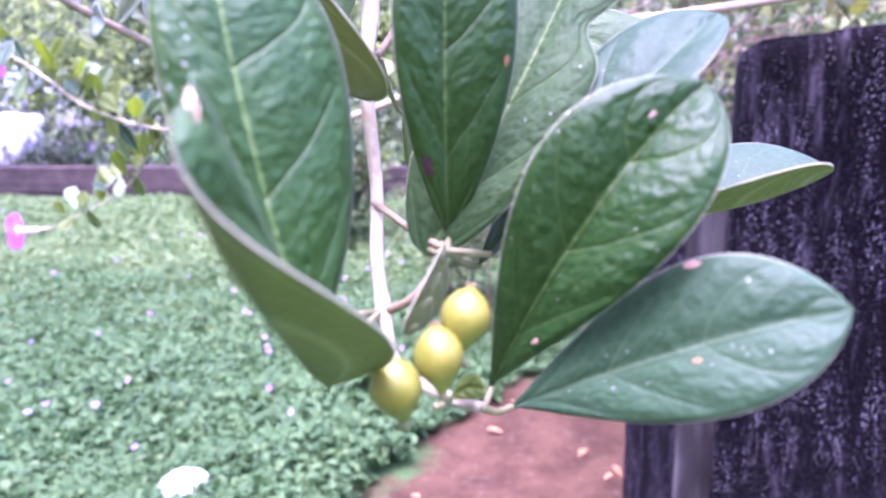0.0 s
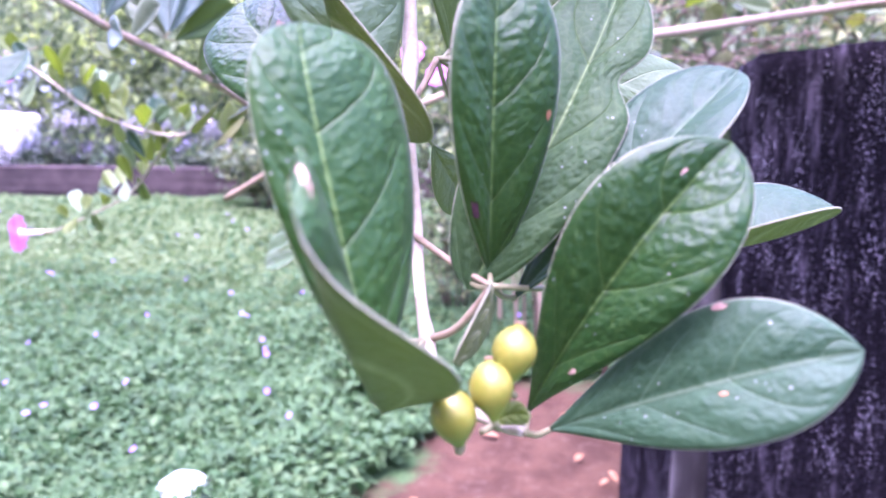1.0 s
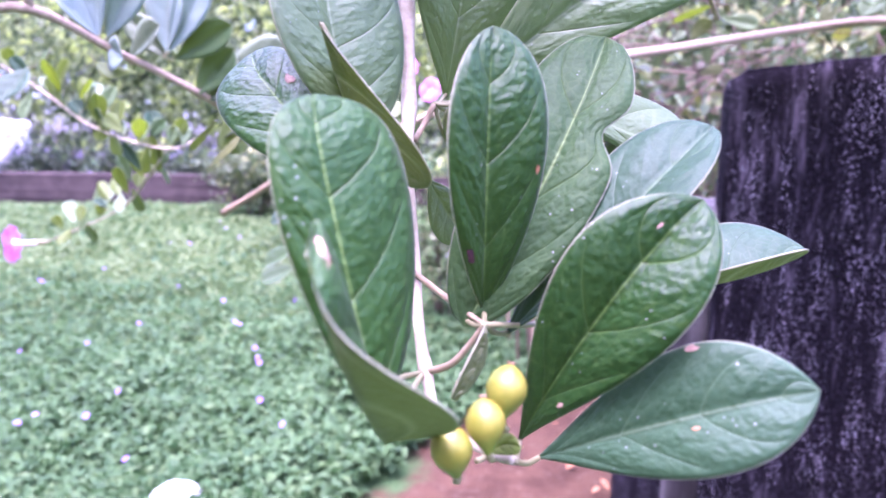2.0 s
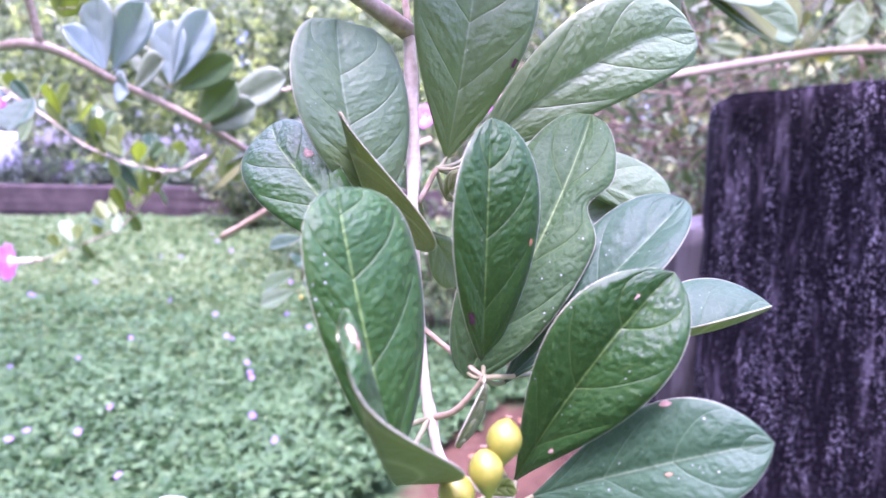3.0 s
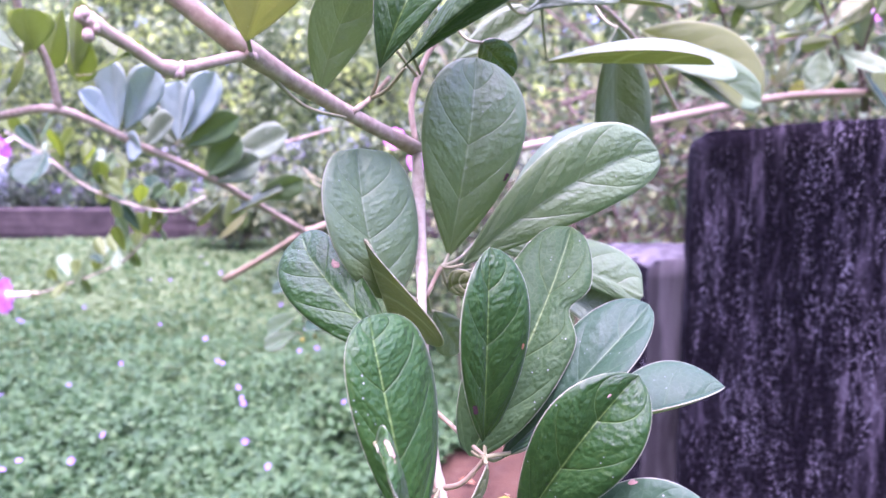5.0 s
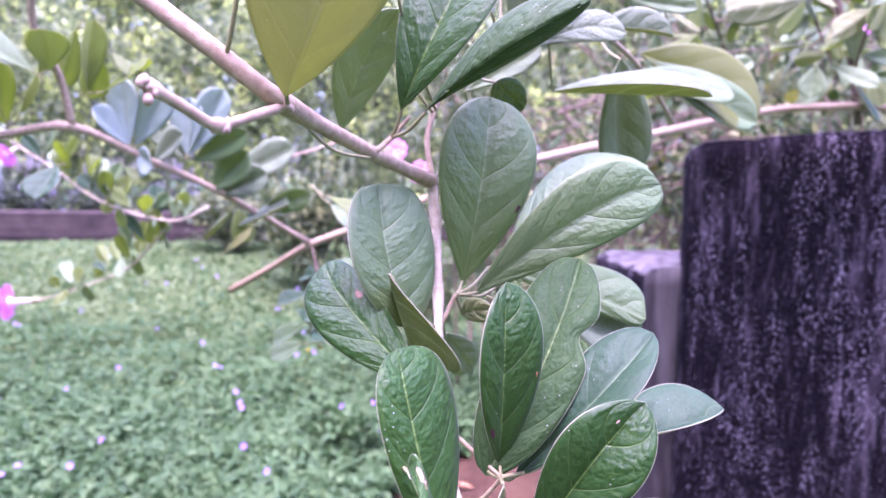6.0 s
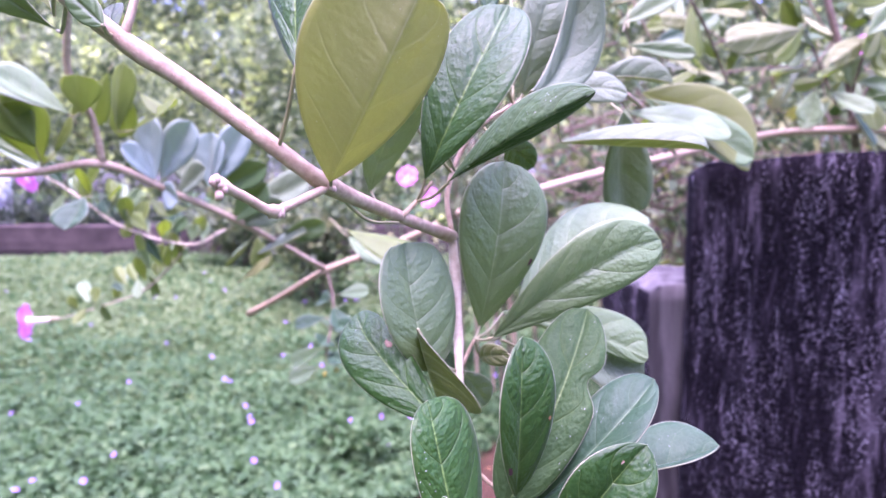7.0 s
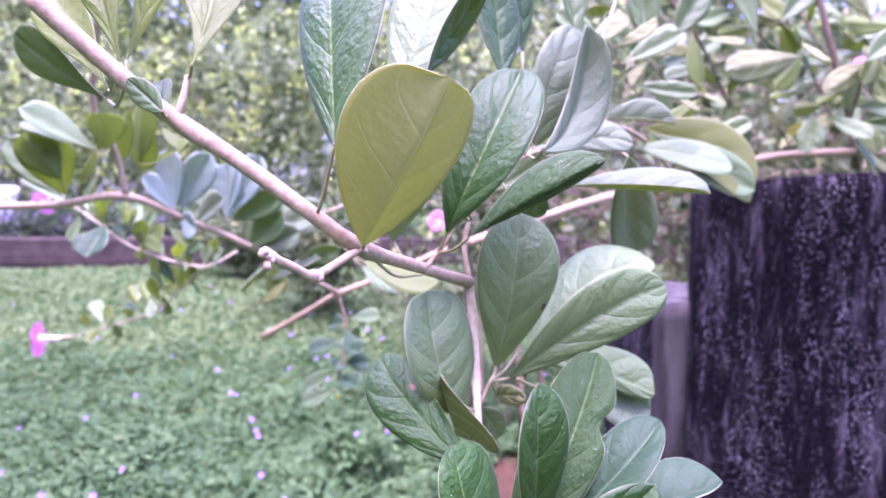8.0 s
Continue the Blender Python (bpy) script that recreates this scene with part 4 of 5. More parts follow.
simple_leaf(back, (-0.284, 0.831, 1.164), (-0.323, 0.850, 1.123), 0.035, 40, (-0.276, 0.832, 1.176), pale=True)
simple_leaf(back, (-0.280, 0.851, 1.166), (-0.263, 0.847, 1.119), 0.044, 150, (-0.272, 0.851, 1.170), young=True)
simple_leaf(back, (-0.246, 0.849, 1.162), (-0.175, 0.828, 1.189), 0.035, 60, (-0.256, 0.859, 1.152), pale=True)
simple_leaf(back, (-0.126, 0.625, 1.188), (-0.036, 0.599, 1.165), 0.058, 160, (-0.148, 0.647, 1.201), young=True)
simple_leaf(back, (-0.129, 0.665, 1.179), (-0.083, 0.640, 1.146), 0.037, -10, (-0.148, 0.677, 1.196), pale=True)
stem("thin_twig", [(-0.184, 0.903, 1.111), (-0.170, 0.869, 1.062), (-0.171, 0.816, 1.021), (-0.177, 0.815, 0.994)], (0.0022, 0.0014), BARK_DARK, plant=back)
shoot = random.Random(83)
for k in range(13):
    z = 1.075 - 0.008 * k
    node = Vector((-0.170 - 0.0006 * k, 0.868 - 0.0045 * k, z))
    a = 2.4 * k + shoot.uniform(-0.4, 0.4)
    base = node + Vector((0.008 * math.cos(a), 0.008 * math.sin(a), 0.002))
    tip = base + Vector((math.cos(a) * 0.046, math.sin(a) * 0.026, shoot.uniform(-0.034, 0.010)))
    simple_leaf(back, base, tip, shoot.uniform(0.030, 0.040), shoot.uniform(-30, 30), node, teal=k % 3 != 0, soft=k % 3 == 0)
simple_leaf(back, (-0.295, 0.845, 1.205), (-0.194, 0.820, 1.251), 0.052, 20, (-0.302, 0.850, 1.201), whitish=True)
simple_leaf(back, (-0.284, 0.845, 1.139), (-0.202, 0.820, 1.175), 0.046, -25, (-0.292, 0.850, 1.135), whitish=True)
simple_leaf(back, (-0.300, 0.845, 1.103), (-0.252, 0.820, 1.143), 0.036, 150, (-0.308, 0.850, 1.099), old=True)
for pts, count, size in (([(-0.846, 1.316, 1.279), (-0.737, 1.257, 1.226), (-0.642, 1.248, 1.161), (-0.507, 1.240, 1.124)], 15, 0.068), ([(-0.507, 1.240, 1.124), (-0.566, 1.288, 1.067), (-0.692, 1.440, 0.993), (-0.969, 1.696, 0.897)], 13, 0.052)):
    line_pts = spline([Vector(p) for p in pts], 20)
    for k in range(count):
        node = Vector(line_pts[int((k + 0.5) / count * (len(line_pts) - 1))])
        a = 2.4 * k + shoot.uniform(-0.5, 0.5)
        base = node + Vector((0.010 * math.cos(a), 0.006 * math.sin(a), 0.012))
        tip = base + Vector((math.cos(a) * 0.55, math.sin(a) * 0.3, shoot.uniform(0.35, 1.0))) * size * shoot.uniform(0.7, 1.15)
        simple_leaf(back, base, tip, size * shoot.uniform(0.38, 0.52), shoot.uniform(-40, 40), node, young=k % 5 < 3, soft=k % 5 == 3, teal=k % 5 == 4)
for k, p in enumerate(((-0.168, 0.812, 0.990), (-0.160, 0.806, 0.977), (-0.176, 0.803, 0.972))):
    bm = bmesh.new()
    bmesh.ops.create_icosphere(bm, subdivisions=2, radius=0.0036)
    for v in bm.verts:
        v.co *= 1 + 0.12 * noise.noise(v.co * 300)
        v.co.z *= 1.15
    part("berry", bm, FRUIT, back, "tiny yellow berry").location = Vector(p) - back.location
simple_leaf(shrub, (0.630, 1.015, 1.519), (0.471, 0.970, 1.484), 0.059, 150, (0.648, 1.034, 1.509), soft=True)
simple_leaf(shrub, (0.703, 1.056, 1.420), (0.756, 1.000, 1.373), 0.041, 20, (0.722, 1.074, 1.407), pale=True)
simple_leaf(shrub, (0.148, 0.549, 1.421), (0.189, 0.529, 1.450), 0.035, 160, (0.157, 0.568, 1.417), pale=True)
simple_leaf(shrub, (0.176, 0.607, 1.419), (0.240, 0.587, 1.450), 0.031, 10, (0.186, 0.627, 1.414), pale=True)
simple_leaf(shrub, (0.050, 0.285, 1.126), (0.108, 0.297, 1.106), 0.040, 20, (0.004, 0.262, 1.140), whitish=True)
simple_leaf(shrub, (0.112, 0.372, 1.296), (0.128, 0.408, 1.212), 0.046, 20, (0.104, 0.418, 1.327), whitish=True, a=0.8, b=0.4)
simple_leaf(shrub, (0.680, 1.056, 1.420), (0.669, 1.053, 1.360), 0.046, 30, (0.698, 1.075, 1.407), pale=True)
simple_leaf(shrub, (-0.004, 0.344, 1.266), (0.048, 0.344, 1.297), 0.026, 10, (0.001, 0.363, 1.260), pale=True)
simple_leaf(shrub, (0.244, 0.627, 1.452), (0.281, 0.629, 1.512), 0.038, 20, (0.256, 0.646, 1.447), pale=True)
simple_leaf(shrub, (0.235, 0.678, 1.456), (0.221, 0.684, 1.535), 0.043, -20, (0.246, 0.697, 1.451), pale=True)
simple_leaf(shrub, (0.086, 0.450, 1.413), (0.081, 0.454, 1.465), 0.031, 10, (0.094, 0.470, 1.410), pale=True)
simple_leaf(shrub, (0.342, 0.769, 1.404), (0.290, 0.768, 1.357), 0.032, 150, (0.355, 0.788, 1.396), young=True)
simple_leaf(shrub, (0.371, 0.815, 1.349), (0.439, 0.814, 1.379), 0.030, 20, (0.385, 0.833, 1.339), pale=True)
simple_leaf(shrub, (0.498, 0.922, 1.534), (0.462, 0.930, 1.626), 0.046, -10, (0.514, 0.941, 1.526), pale=True)
simple_leaf(shrub, (0.563, 0.972, 1.566), (0.621, 0.974, 1.633), 0.044, 20, (0.580, 0.990, 1.558), pale=True)
simple_leaf(shrub, (0.741, 1.010, 1.509), (0.802, 1.010, 1.559), 0.046, 10, (0.761, 1.028, 1.499), pale=True)
simple_leaf(shrub, (0.164, 0.525, 1.380), (0.232, 0.521, 1.371), 0.020, 30, (0.174, 0.544, 1.375), pale=True)
simple_leaf(shrub, (0.218, 0.573, 1.383), (0.256, 0.570, 1.361), 0.019, 160, (0.230, 0.592, 1.377), soft=True)
simple_leaf(shrub, (0.751, 1.015, 1.589), (0.711, 1.022, 1.660), 0.046, 150, (0.771, 1.033, 1.581), pale=True)
simple_leaf(shrub, (0.121, 0.489, 1.412), (0.076, 0.493, 1.445), 0.028, -20, (0.130, 0.508, 1.409), pale=True)
simple_leaf(shrub, (0.207, 0.600, 1.338), (0.342, 0.610, 1.272), 0.056, 20, (0.184, 0.581, 1.339), pale=True)
simple_leaf(shrub, (0.630, 1.016, 1.521), (0.571, 0.994, 1.465), 0.048, 165, (0.640, 1.016, 1.534), young=True)
simple_leaf(shrub, (0.117, 0.530, 1.418), (0.152, 0.531, 1.458), 0.041, 150, (0.106, 0.509, 1.399), soft=True)
simple_leaf(shrub, (0.183, 0.588, 1.426), (0.146, 0.572, 1.465), 0.038, -20, (0.177, 0.566, 1.406), pale=True)
simple_leaf(shrub, (0.185, 0.608, 1.427), (0.242, 0.597, 1.456), 0.027, 15, (0.177, 0.586, 1.407), pale=True)
stem("twig", [(0.321, 0.989, 1.662), (0.439, 1.027, 1.559), (0.546, 1.114, 1.442)], (0.0038, 0.0018), BARK_RED, plant=shrub, sides=7, rough=0.05)
simple_leaf(shrub, (0.331, 0.990, 1.646), (0.314, 0.963, 1.564), 0.038, 30, (0.332, 0.990, 1.653), young=True)
simple_leaf(shrub, (0.351, 0.993, 1.629), (0.339, 0.993, 1.545), 0.047, 150, (0.352, 0.994, 1.637), pale=True)
simple_leaf(shrub, (0.368, 0.999, 1.626), (0.330, 0.988, 1.652), 0.028, -20, (0.372, 0.999, 1.620), pale=True)
simple_leaf(shrub, (0.384, 1.005, 1.606), (0.325, 1.000, 1.616), 0.037, 165, (0.391, 1.005, 1.603), young=True)
simple_leaf(shrub, (0.413, 1.013, 1.593), (0.440, 1.038, 1.635), 0.035, 165, (0.410, 1.012, 1.585), young=True)
simple_leaf(shrub, (0.431, 1.021, 1.560), (0.440, 0.998, 1.465), 0.047, 165, (0.429, 1.022, 1.568), young=True)
simple_leaf(shrub, (0.456, 1.032, 1.551), (0.542, 1.049, 1.556), 0.041, 165, (0.448, 1.032, 1.550), soft=True)
simple_leaf(shrub, (0.459, 1.044, 1.534), (0.371, 1.005, 1.533), 0.040, 165, (0.467, 1.044, 1.532), pale=True)
simple_leaf(shrub, (0.476, 1.058, 1.511), (0.395, 1.052, 1.485), 0.043, 10, (0.485, 1.057, 1.513), pale=True)
simple_leaf(shrub, (0.511, 1.071, 1.495), (0.581, 1.046, 1.489), 0.040, 165, (0.502, 1.072, 1.494), young=True)
simple_leaf(shrub, (0.516, 1.088, 1.481), (0.475, 1.061, 1.506), 0.030, 150, (0.520, 1.088, 1.474), young=True)
simple_leaf(shrub, (0.541, 1.105, 1.461), (0.545, 1.060, 1.497), 0.043, 50, (0.537, 1.105, 1.453), pale=True)
stem("twig", [(0.481, 1.136, 1.715), (0.590, 1.123, 1.606), (0.694, 1.161, 1.495)], (0.0038, 0.0018), BARK, plant=shrub, sides=7, rough=0.05)
simple_leaf(shrub, (0.499, 1.133, 1.704), (0.557, 1.081, 1.665), 0.037, 150, (0.490, 1.133, 1.706), soft=True)
simple_leaf(shrub, (0.509, 1.129, 1.696), (0.491, 1.087, 1.719), 0.030, 50, (0.509, 1.128, 1.687), teal=True)
simple_leaf(shrub, (0.519, 1.125, 1.669), (0.443, 1.136, 1.657), 0.041, 30, (0.528, 1.125, 1.669), pale=True)
simple_leaf(shrub, (0.541, 1.122, 1.643), (0.504, 1.125, 1.580), 0.043, -20, (0.546, 1.123, 1.651), pale=True)
simple_leaf(shrub, (0.555, 1.122, 1.631), (0.465, 1.088, 1.594), 0.043, -20, (0.564, 1.122, 1.633), pale=True)
simple_leaf(shrub, (0.590, 1.122, 1.615), (0.662, 1.130, 1.603), 0.033, -20, (0.581, 1.123, 1.615), pale=True)
simple_leaf(shrub, (0.590, 1.125, 1.597), (0.507, 1.087, 1.574), 0.032, 150, (0.599, 1.125, 1.597), young=True)
simple_leaf(shrub, (0.621, 1.128, 1.572), (0.685, 1.140, 1.498), 0.051, 30, (0.616, 1.128, 1.579), pale=True)
simple_leaf(shrub, (0.635, 1.133, 1.552), (0.638, 1.115, 1.474), 0.041, 30, (0.634, 1.133, 1.561), young=True)
simple_leaf(shrub, (0.658, 1.140, 1.548), (0.690, 1.112, 1.560), 0.037, 30, (0.651, 1.140, 1.542), young=True)
simple_leaf(shrub, (0.677, 1.147, 1.527), (0.751, 1.150, 1.537), 0.042, -20, (0.668, 1.147, 1.524), soft=True)
simple_leaf(shrub, (0.677, 1.157, 1.506), (0.597, 1.109, 1.489), 0.024, 150, (0.686, 1.156, 1.505), pale=True)
stem("twig", [(0.523, 1.081, 1.676), (0.655, 1.099, 1.579), (0.753, 1.102, 1.399)], (0.0038, 0.0018), BARK_RED, plant=shrub, sides=7, rough=0.05)
simple_leaf(shrub, (0.539, 1.082, 1.666), (0.573, 1.065, 1.610), 0.028, 150, (0.533, 1.083, 1.672), soft=True)
simple_leaf(shrub, (0.552, 1.087, 1.671), (0.520, 1.062, 1.724), 0.039, 50, (0.554, 1.086, 1.663), pale=True)
simple_leaf(shrub, (0.581, 1.089, 1.647), (0.622, 1.049, 1.592), 0.038, 30, (0.574, 1.089, 1.651), young=True)
simple_leaf(shrub, (0.585, 1.092, 1.641), (0.537, 1.102, 1.648), 0.034, 10, (0.593, 1.092, 1.638), pale=True)
simple_leaf(shrub, (0.619, 1.094, 1.628), (0.692, 1.106, 1.654), 0.038, 10, (0.612, 1.094, 1.623), teal=True)
simple_leaf(shrub, (0.633, 1.095, 1.599), (0.665, 1.103, 1.539), 0.037, 50, (0.630, 1.096, 1.607), young=True)
simple_leaf(shrub, (0.640, 1.099, 1.595), (0.591, 1.100, 1.615), 0.036, 150, (0.647, 1.098, 1.589), soft=True)
simple_leaf(shrub, (0.671, 1.099, 1.565), (0.707, 1.050, 1.518), 0.033, 165, (0.663, 1.099, 1.569), pale=True)
simple_leaf(shrub, (0.678, 1.101, 1.556), (0.645, 1.069, 1.589), 0.037, 165, (0.679, 1.101, 1.548), young=True)
simple_leaf(shrub, (0.689, 1.101, 1.518), (0.646, 1.089, 1.469), 0.029, -20, (0.694, 1.101, 1.524), pale=True)
simple_leaf(shrub, (0.705, 1.103, 1.507), (0.653, 1.076, 1.537), 0.033, -20, (0.709, 1.102, 1.500), pale=True)
simple_leaf(shrub, (0.731, 1.102, 1.475), (0.811, 1.117, 1.478), 0.039, 30, (0.723, 1.102, 1.473), pale=True)
simple_leaf(shrub, (0.727, 1.103, 1.446), (0.679, 1.127, 1.440), 0.030, 150, (0.736, 1.103, 1.445), young=True)
simple_leaf(shrub, (0.741, 1.102, 1.409), (0.687, 1.107, 1.356), 0.039, 10, (0.748, 1.102, 1.415), pale=True)
stem("twig", [(0.838, 1.061, 1.593), (0.775, 1.058, 1.498), (0.775, 1.101, 1.394)], (0.0038, 0.0018), BARK_RED, plant=shrub, sides=7, rough=0.05)
simple_leaf(shrub, (0.822, 1.060, 1.587), (0.726, 1.046, 1.587), 0.047, 165, (0.830, 1.059, 1.585), young=True)
simple_leaf(shrub, (0.824, 1.056, 1.571), (0.904, 1.057, 1.571), 0.038, 165, (0.816, 1.056, 1.570), soft=True)
simple_leaf(shrub, (0.800, 1.054, 1.547), (0.752, 1.030, 1.474), 0.036, -20, (0.803, 1.054, 1.554), young=True)
simple_leaf(shrub, (0.794, 1.053, 1.530), (0.785, 1.018, 1.449), 0.033, 30, (0.793, 1.054, 1.538), young=True)
simple_leaf(shrub, (0.777, 1.054, 1.518), (0.692, 1.027, 1.464), 0.046, 150, (0.784, 1.054, 1.523), soft=True)
simple_leaf(shrub, (0.782, 1.056, 1.500), (0.788, 1.003, 1.437), 0.036, 50, (0.777, 1.056, 1.507), young=True)
simple_leaf(shrub, (0.765, 1.060, 1.486), (0.678, 1.037, 1.439), 0.046, 50, (0.772, 1.060, 1.490), young=True)
simple_leaf(shrub, (0.777, 1.064, 1.477), (0.833, 1.026, 1.485), 0.049, 30, (0.769, 1.064, 1.474), pale=True)
simple_leaf(shrub, (0.776, 1.070, 1.458), (0.818, 1.021, 1.450), 0.044, 165, (0.767, 1.070, 1.457), pale=True)
simple_leaf(shrub, (0.776, 1.077, 1.440), (0.877, 1.084, 1.439), 0.054, 30, (0.767, 1.077, 1.439), pale=True)
simple_leaf(shrub, (0.769, 1.086, 1.430), (0.765, 1.085, 1.492), 0.038, -20, (0.769, 1.086, 1.421), pale=True)
simple_leaf(shrub, (0.777, 1.095, 1.396), (0.803, 1.062, 1.321), 0.038, -20, (0.773, 1.095, 1.403), teal=True)
stem("twig", [(0.754, 1.329, 1.786), (0.842, 1.313, 1.610), (0.980, 1.298, 1.471)], (0.0038, 0.0018), BARK, plant=shrub, sides=7, rough=0.05)
simple_leaf(shrub, (0.765, 1.328, 1.780), (0.791, 1.287, 1.799), 0.043, 150, (0.759, 1.328, 1.772), pale=True)
simple_leaf(shrub, (0.759, 1.326, 1.742), (0.689, 1.329, 1.707), 0.044, 150, (0.769, 1.326, 1.745), young=True)
simple_leaf(shrub, (0.773, 1.324, 1.726), (0.726, 1.329, 1.756), 0.037, 50, (0.780, 1.323, 1.718), young=True)
simple_leaf(shrub, (0.802, 1.321, 1.691), (0.858, 1.267, 1.650), 0.039, 30, (0.792, 1.321, 1.693), pale=True)
simple_leaf(shrub, (0.815, 1.319, 1.671), (0.883, 1.300, 1.670), 0.041, 150, (0.805, 1.319, 1.668), young=True)
simple_leaf(shrub, (0.819, 1.317, 1.654), (0.798, 1.282, 1.700), 0.038, 10, (0.819, 1.317, 1.644), young=True)
simple_leaf(shrub, (0.843, 1.314, 1.616), (0.859, 1.260, 1.567), 0.027, 10, (0.834, 1.314, 1.621), soft=True)
simple_leaf(shrub, (0.843, 1.313, 1.605), (0.788, 1.345, 1.649), 0.053, 10, (0.850, 1.312, 1.598), pale=True)
simple_leaf(shrub, (0.869, 1.309, 1.567), (0.874, 1.290, 1.474), 0.042, 30, (0.867, 1.310, 1.577), young=True)
simple_leaf(shrub, (0.880, 1.308, 1.564), (0.836, 1.328, 1.611), 0.044, 165, (0.886, 1.308, 1.556), young=True)
simple_leaf(shrub, (0.900, 1.305, 1.527), (0.879, 1.316, 1.475), 0.033, 30, (0.905, 1.305, 1.536), pale=True)
simple_leaf(shrub, (0.922, 1.303, 1.507), (0.893, 1.296, 1.419), 0.050, 10, (0.925, 1.303, 1.516), pale=True)
simple_leaf(shrub, (0.948, 1.300, 1.488), (0.963, 1.303, 1.413), 0.044, 30, (0.946, 1.301, 1.498), soft=True)
simple_leaf(shrub, (0.960, 1.299, 1.486), (0.903, 1.325, 1.513), 0.050, 30, (0.969, 1.299, 1.480), pale=True)
stem("twig", [(1.056, 1.313, 1.748), (0.930, 1.311, 1.635), (0.817, 1.306, 1.496)], (0.0038, 0.0018), BARK, plant=shrub, sides=7, rough=0.05)
simple_leaf(shrub, (1.040, 1.314, 1.749), (0.957, 1.274, 1.767), 0.038, 30, (1.047, 1.313, 1.741), old=True)
simple_leaf(shrub, (1.019, 1.314, 1.730), (0.940, 1.321, 1.745), 0.045, 30, (1.028, 1.313, 1.726), pale=True)
simple_leaf(shrub, (1.004, 1.312, 1.702), (0.924, 1.269, 1.612), 0.050, 50, (1.010, 1.313, 1.711), pale=True)
simple_leaf(shrub, (0.985, 1.312, 1.687), (0.946, 1.310, 1.635), 0.030, 30, (0.992, 1.312, 1.695), teal=True)
simple_leaf(shrub, (0.967, 1.312, 1.671), (0.918, 1.333, 1.607), 0.055, 150, (0.974, 1.312, 1.678), young=True)
simple_leaf(shrub, (0.965, 1.311, 1.657), (1.052, 1.326, 1.619), 0.049, 150, (0.956, 1.312, 1.661), young=True)
simple_leaf(shrub, (0.931, 1.312, 1.651), (0.841, 1.279, 1.673), 0.043, 165, (0.939, 1.311, 1.644), young=True)
simple_leaf(shrub, (0.931, 1.310, 1.623), (0.991, 1.298, 1.592), 0.040, 150, (0.922, 1.311, 1.626), soft=True)
simple_leaf(shrub, (0.911, 1.310, 1.615), (0.944, 1.299, 1.634), 0.028, 30, (0.905, 1.310, 1.607), pale=True)
simple_leaf(shrub, (0.891, 1.310, 1.598), (0.879, 1.268, 1.621), 0.036, -20, (0.888, 1.310, 1.588), pale=True)
simple_leaf(shrub, (0.870, 1.308, 1.559), (0.841, 1.272, 1.491), 0.028, 165, (0.872, 1.309, 1.569), soft=True)
simple_leaf(shrub, (0.846, 1.309, 1.546), (0.747, 1.292, 1.508), 0.047, 30, (0.856, 1.308, 1.549), pale=True)
simple_leaf(shrub, (0.838, 1.308, 1.538), (0.801, 1.282, 1.584), 0.044, 165, (0.840, 1.308, 1.528), young=True)
simple_leaf(shrub, (0.814, 1.307, 1.507), (0.733, 1.309, 1.492), 0.046, 30, (0.824, 1.307, 1.507), young=True)
stem("twig", [(0.502, 1.341, 1.785), (0.552, 1.323, 1.559), (0.546, 1.361, 1.387)], (0.0038, 0.0018), BARK_RED, plant=shrub, sides=7, rough=0.05)
simple_leaf(shrub, (0.515, 1.336, 1.756), (0.553, 1.335, 1.707), 0.028, 165, (0.508, 1.337, 1.764), teal=True)
simple_leaf(shrub, (0.528, 1.331, 1.728), (0.584, 1.347, 1.747), 0.032, 30, (0.520, 1.331, 1.722), pale=True)
simple_leaf(shrub, (0.529, 1.325, 1.673), (0.507, 1.275, 1.589), 0.031, 10, (0.530, 1.326, 1.683), pale=True)
simple_leaf(shrub, (0.534, 1.323, 1.636), (0.498, 1.279, 1.567), 0.036, 50, (0.538, 1.323, 1.645), young=True)
simple_leaf(shrub, (0.535, 1.322, 1.609), (0.465, 1.349, 1.595), 0.036, -20, (0.545, 1.322, 1.610), young=True)
simple_leaf(shrub, (0.556, 1.322, 1.583), (0.626, 1.347, 1.633), 0.048, 30, (0.550, 1.322, 1.575), pale=True)
simple_leaf(shrub, (0.561, 1.323, 1.536), (0.612, 1.335, 1.487), 0.029, -20, (0.554, 1.324, 1.543), young=True)
simple_leaf(shrub, (0.566, 1.327, 1.509), (0.633, 1.307, 1.479), 0.040, 150, (0.556, 1.327, 1.511), soft=True)
simple_leaf(shrub, (0.567, 1.332, 1.484), (0.649, 1.346, 1.486), 0.034, 30, (0.557, 1.332, 1.482), pale=True)
simple_leaf(shrub, (0.566, 1.338, 1.454), (0.643, 1.351, 1.444), 0.031, 150, (0.556, 1.338, 1.453), pale=True)
simple_leaf(shrub, (0.543, 1.347, 1.423), (0.470, 1.375, 1.389), 0.049, 50, (0.553, 1.346, 1.425), young=True)
simple_leaf(shrub, (0.559, 1.355, 1.399), (0.625, 1.334, 1.379), 0.034, 30, (0.549, 1.356, 1.399), pale=True)
stem("twig", [(0.346, 1.245, 1.750), (0.405, 1.232, 1.609), (0.483, 1.272, 1.500)], (0.0038, 0.0018), BARK, plant=shrub, sides=7, rough=0.05)
simple_leaf(shrub, (0.347, 1.242, 1.745), (0.311, 1.221, 1.770), 0.032, 30, (0.351, 1.242, 1.737), soft=True)
simple_leaf(shrub, (0.360, 1.237, 1.720), (0.362, 1.253, 1.774), 0.042, 30, (0.360, 1.237, 1.711), soft=True)
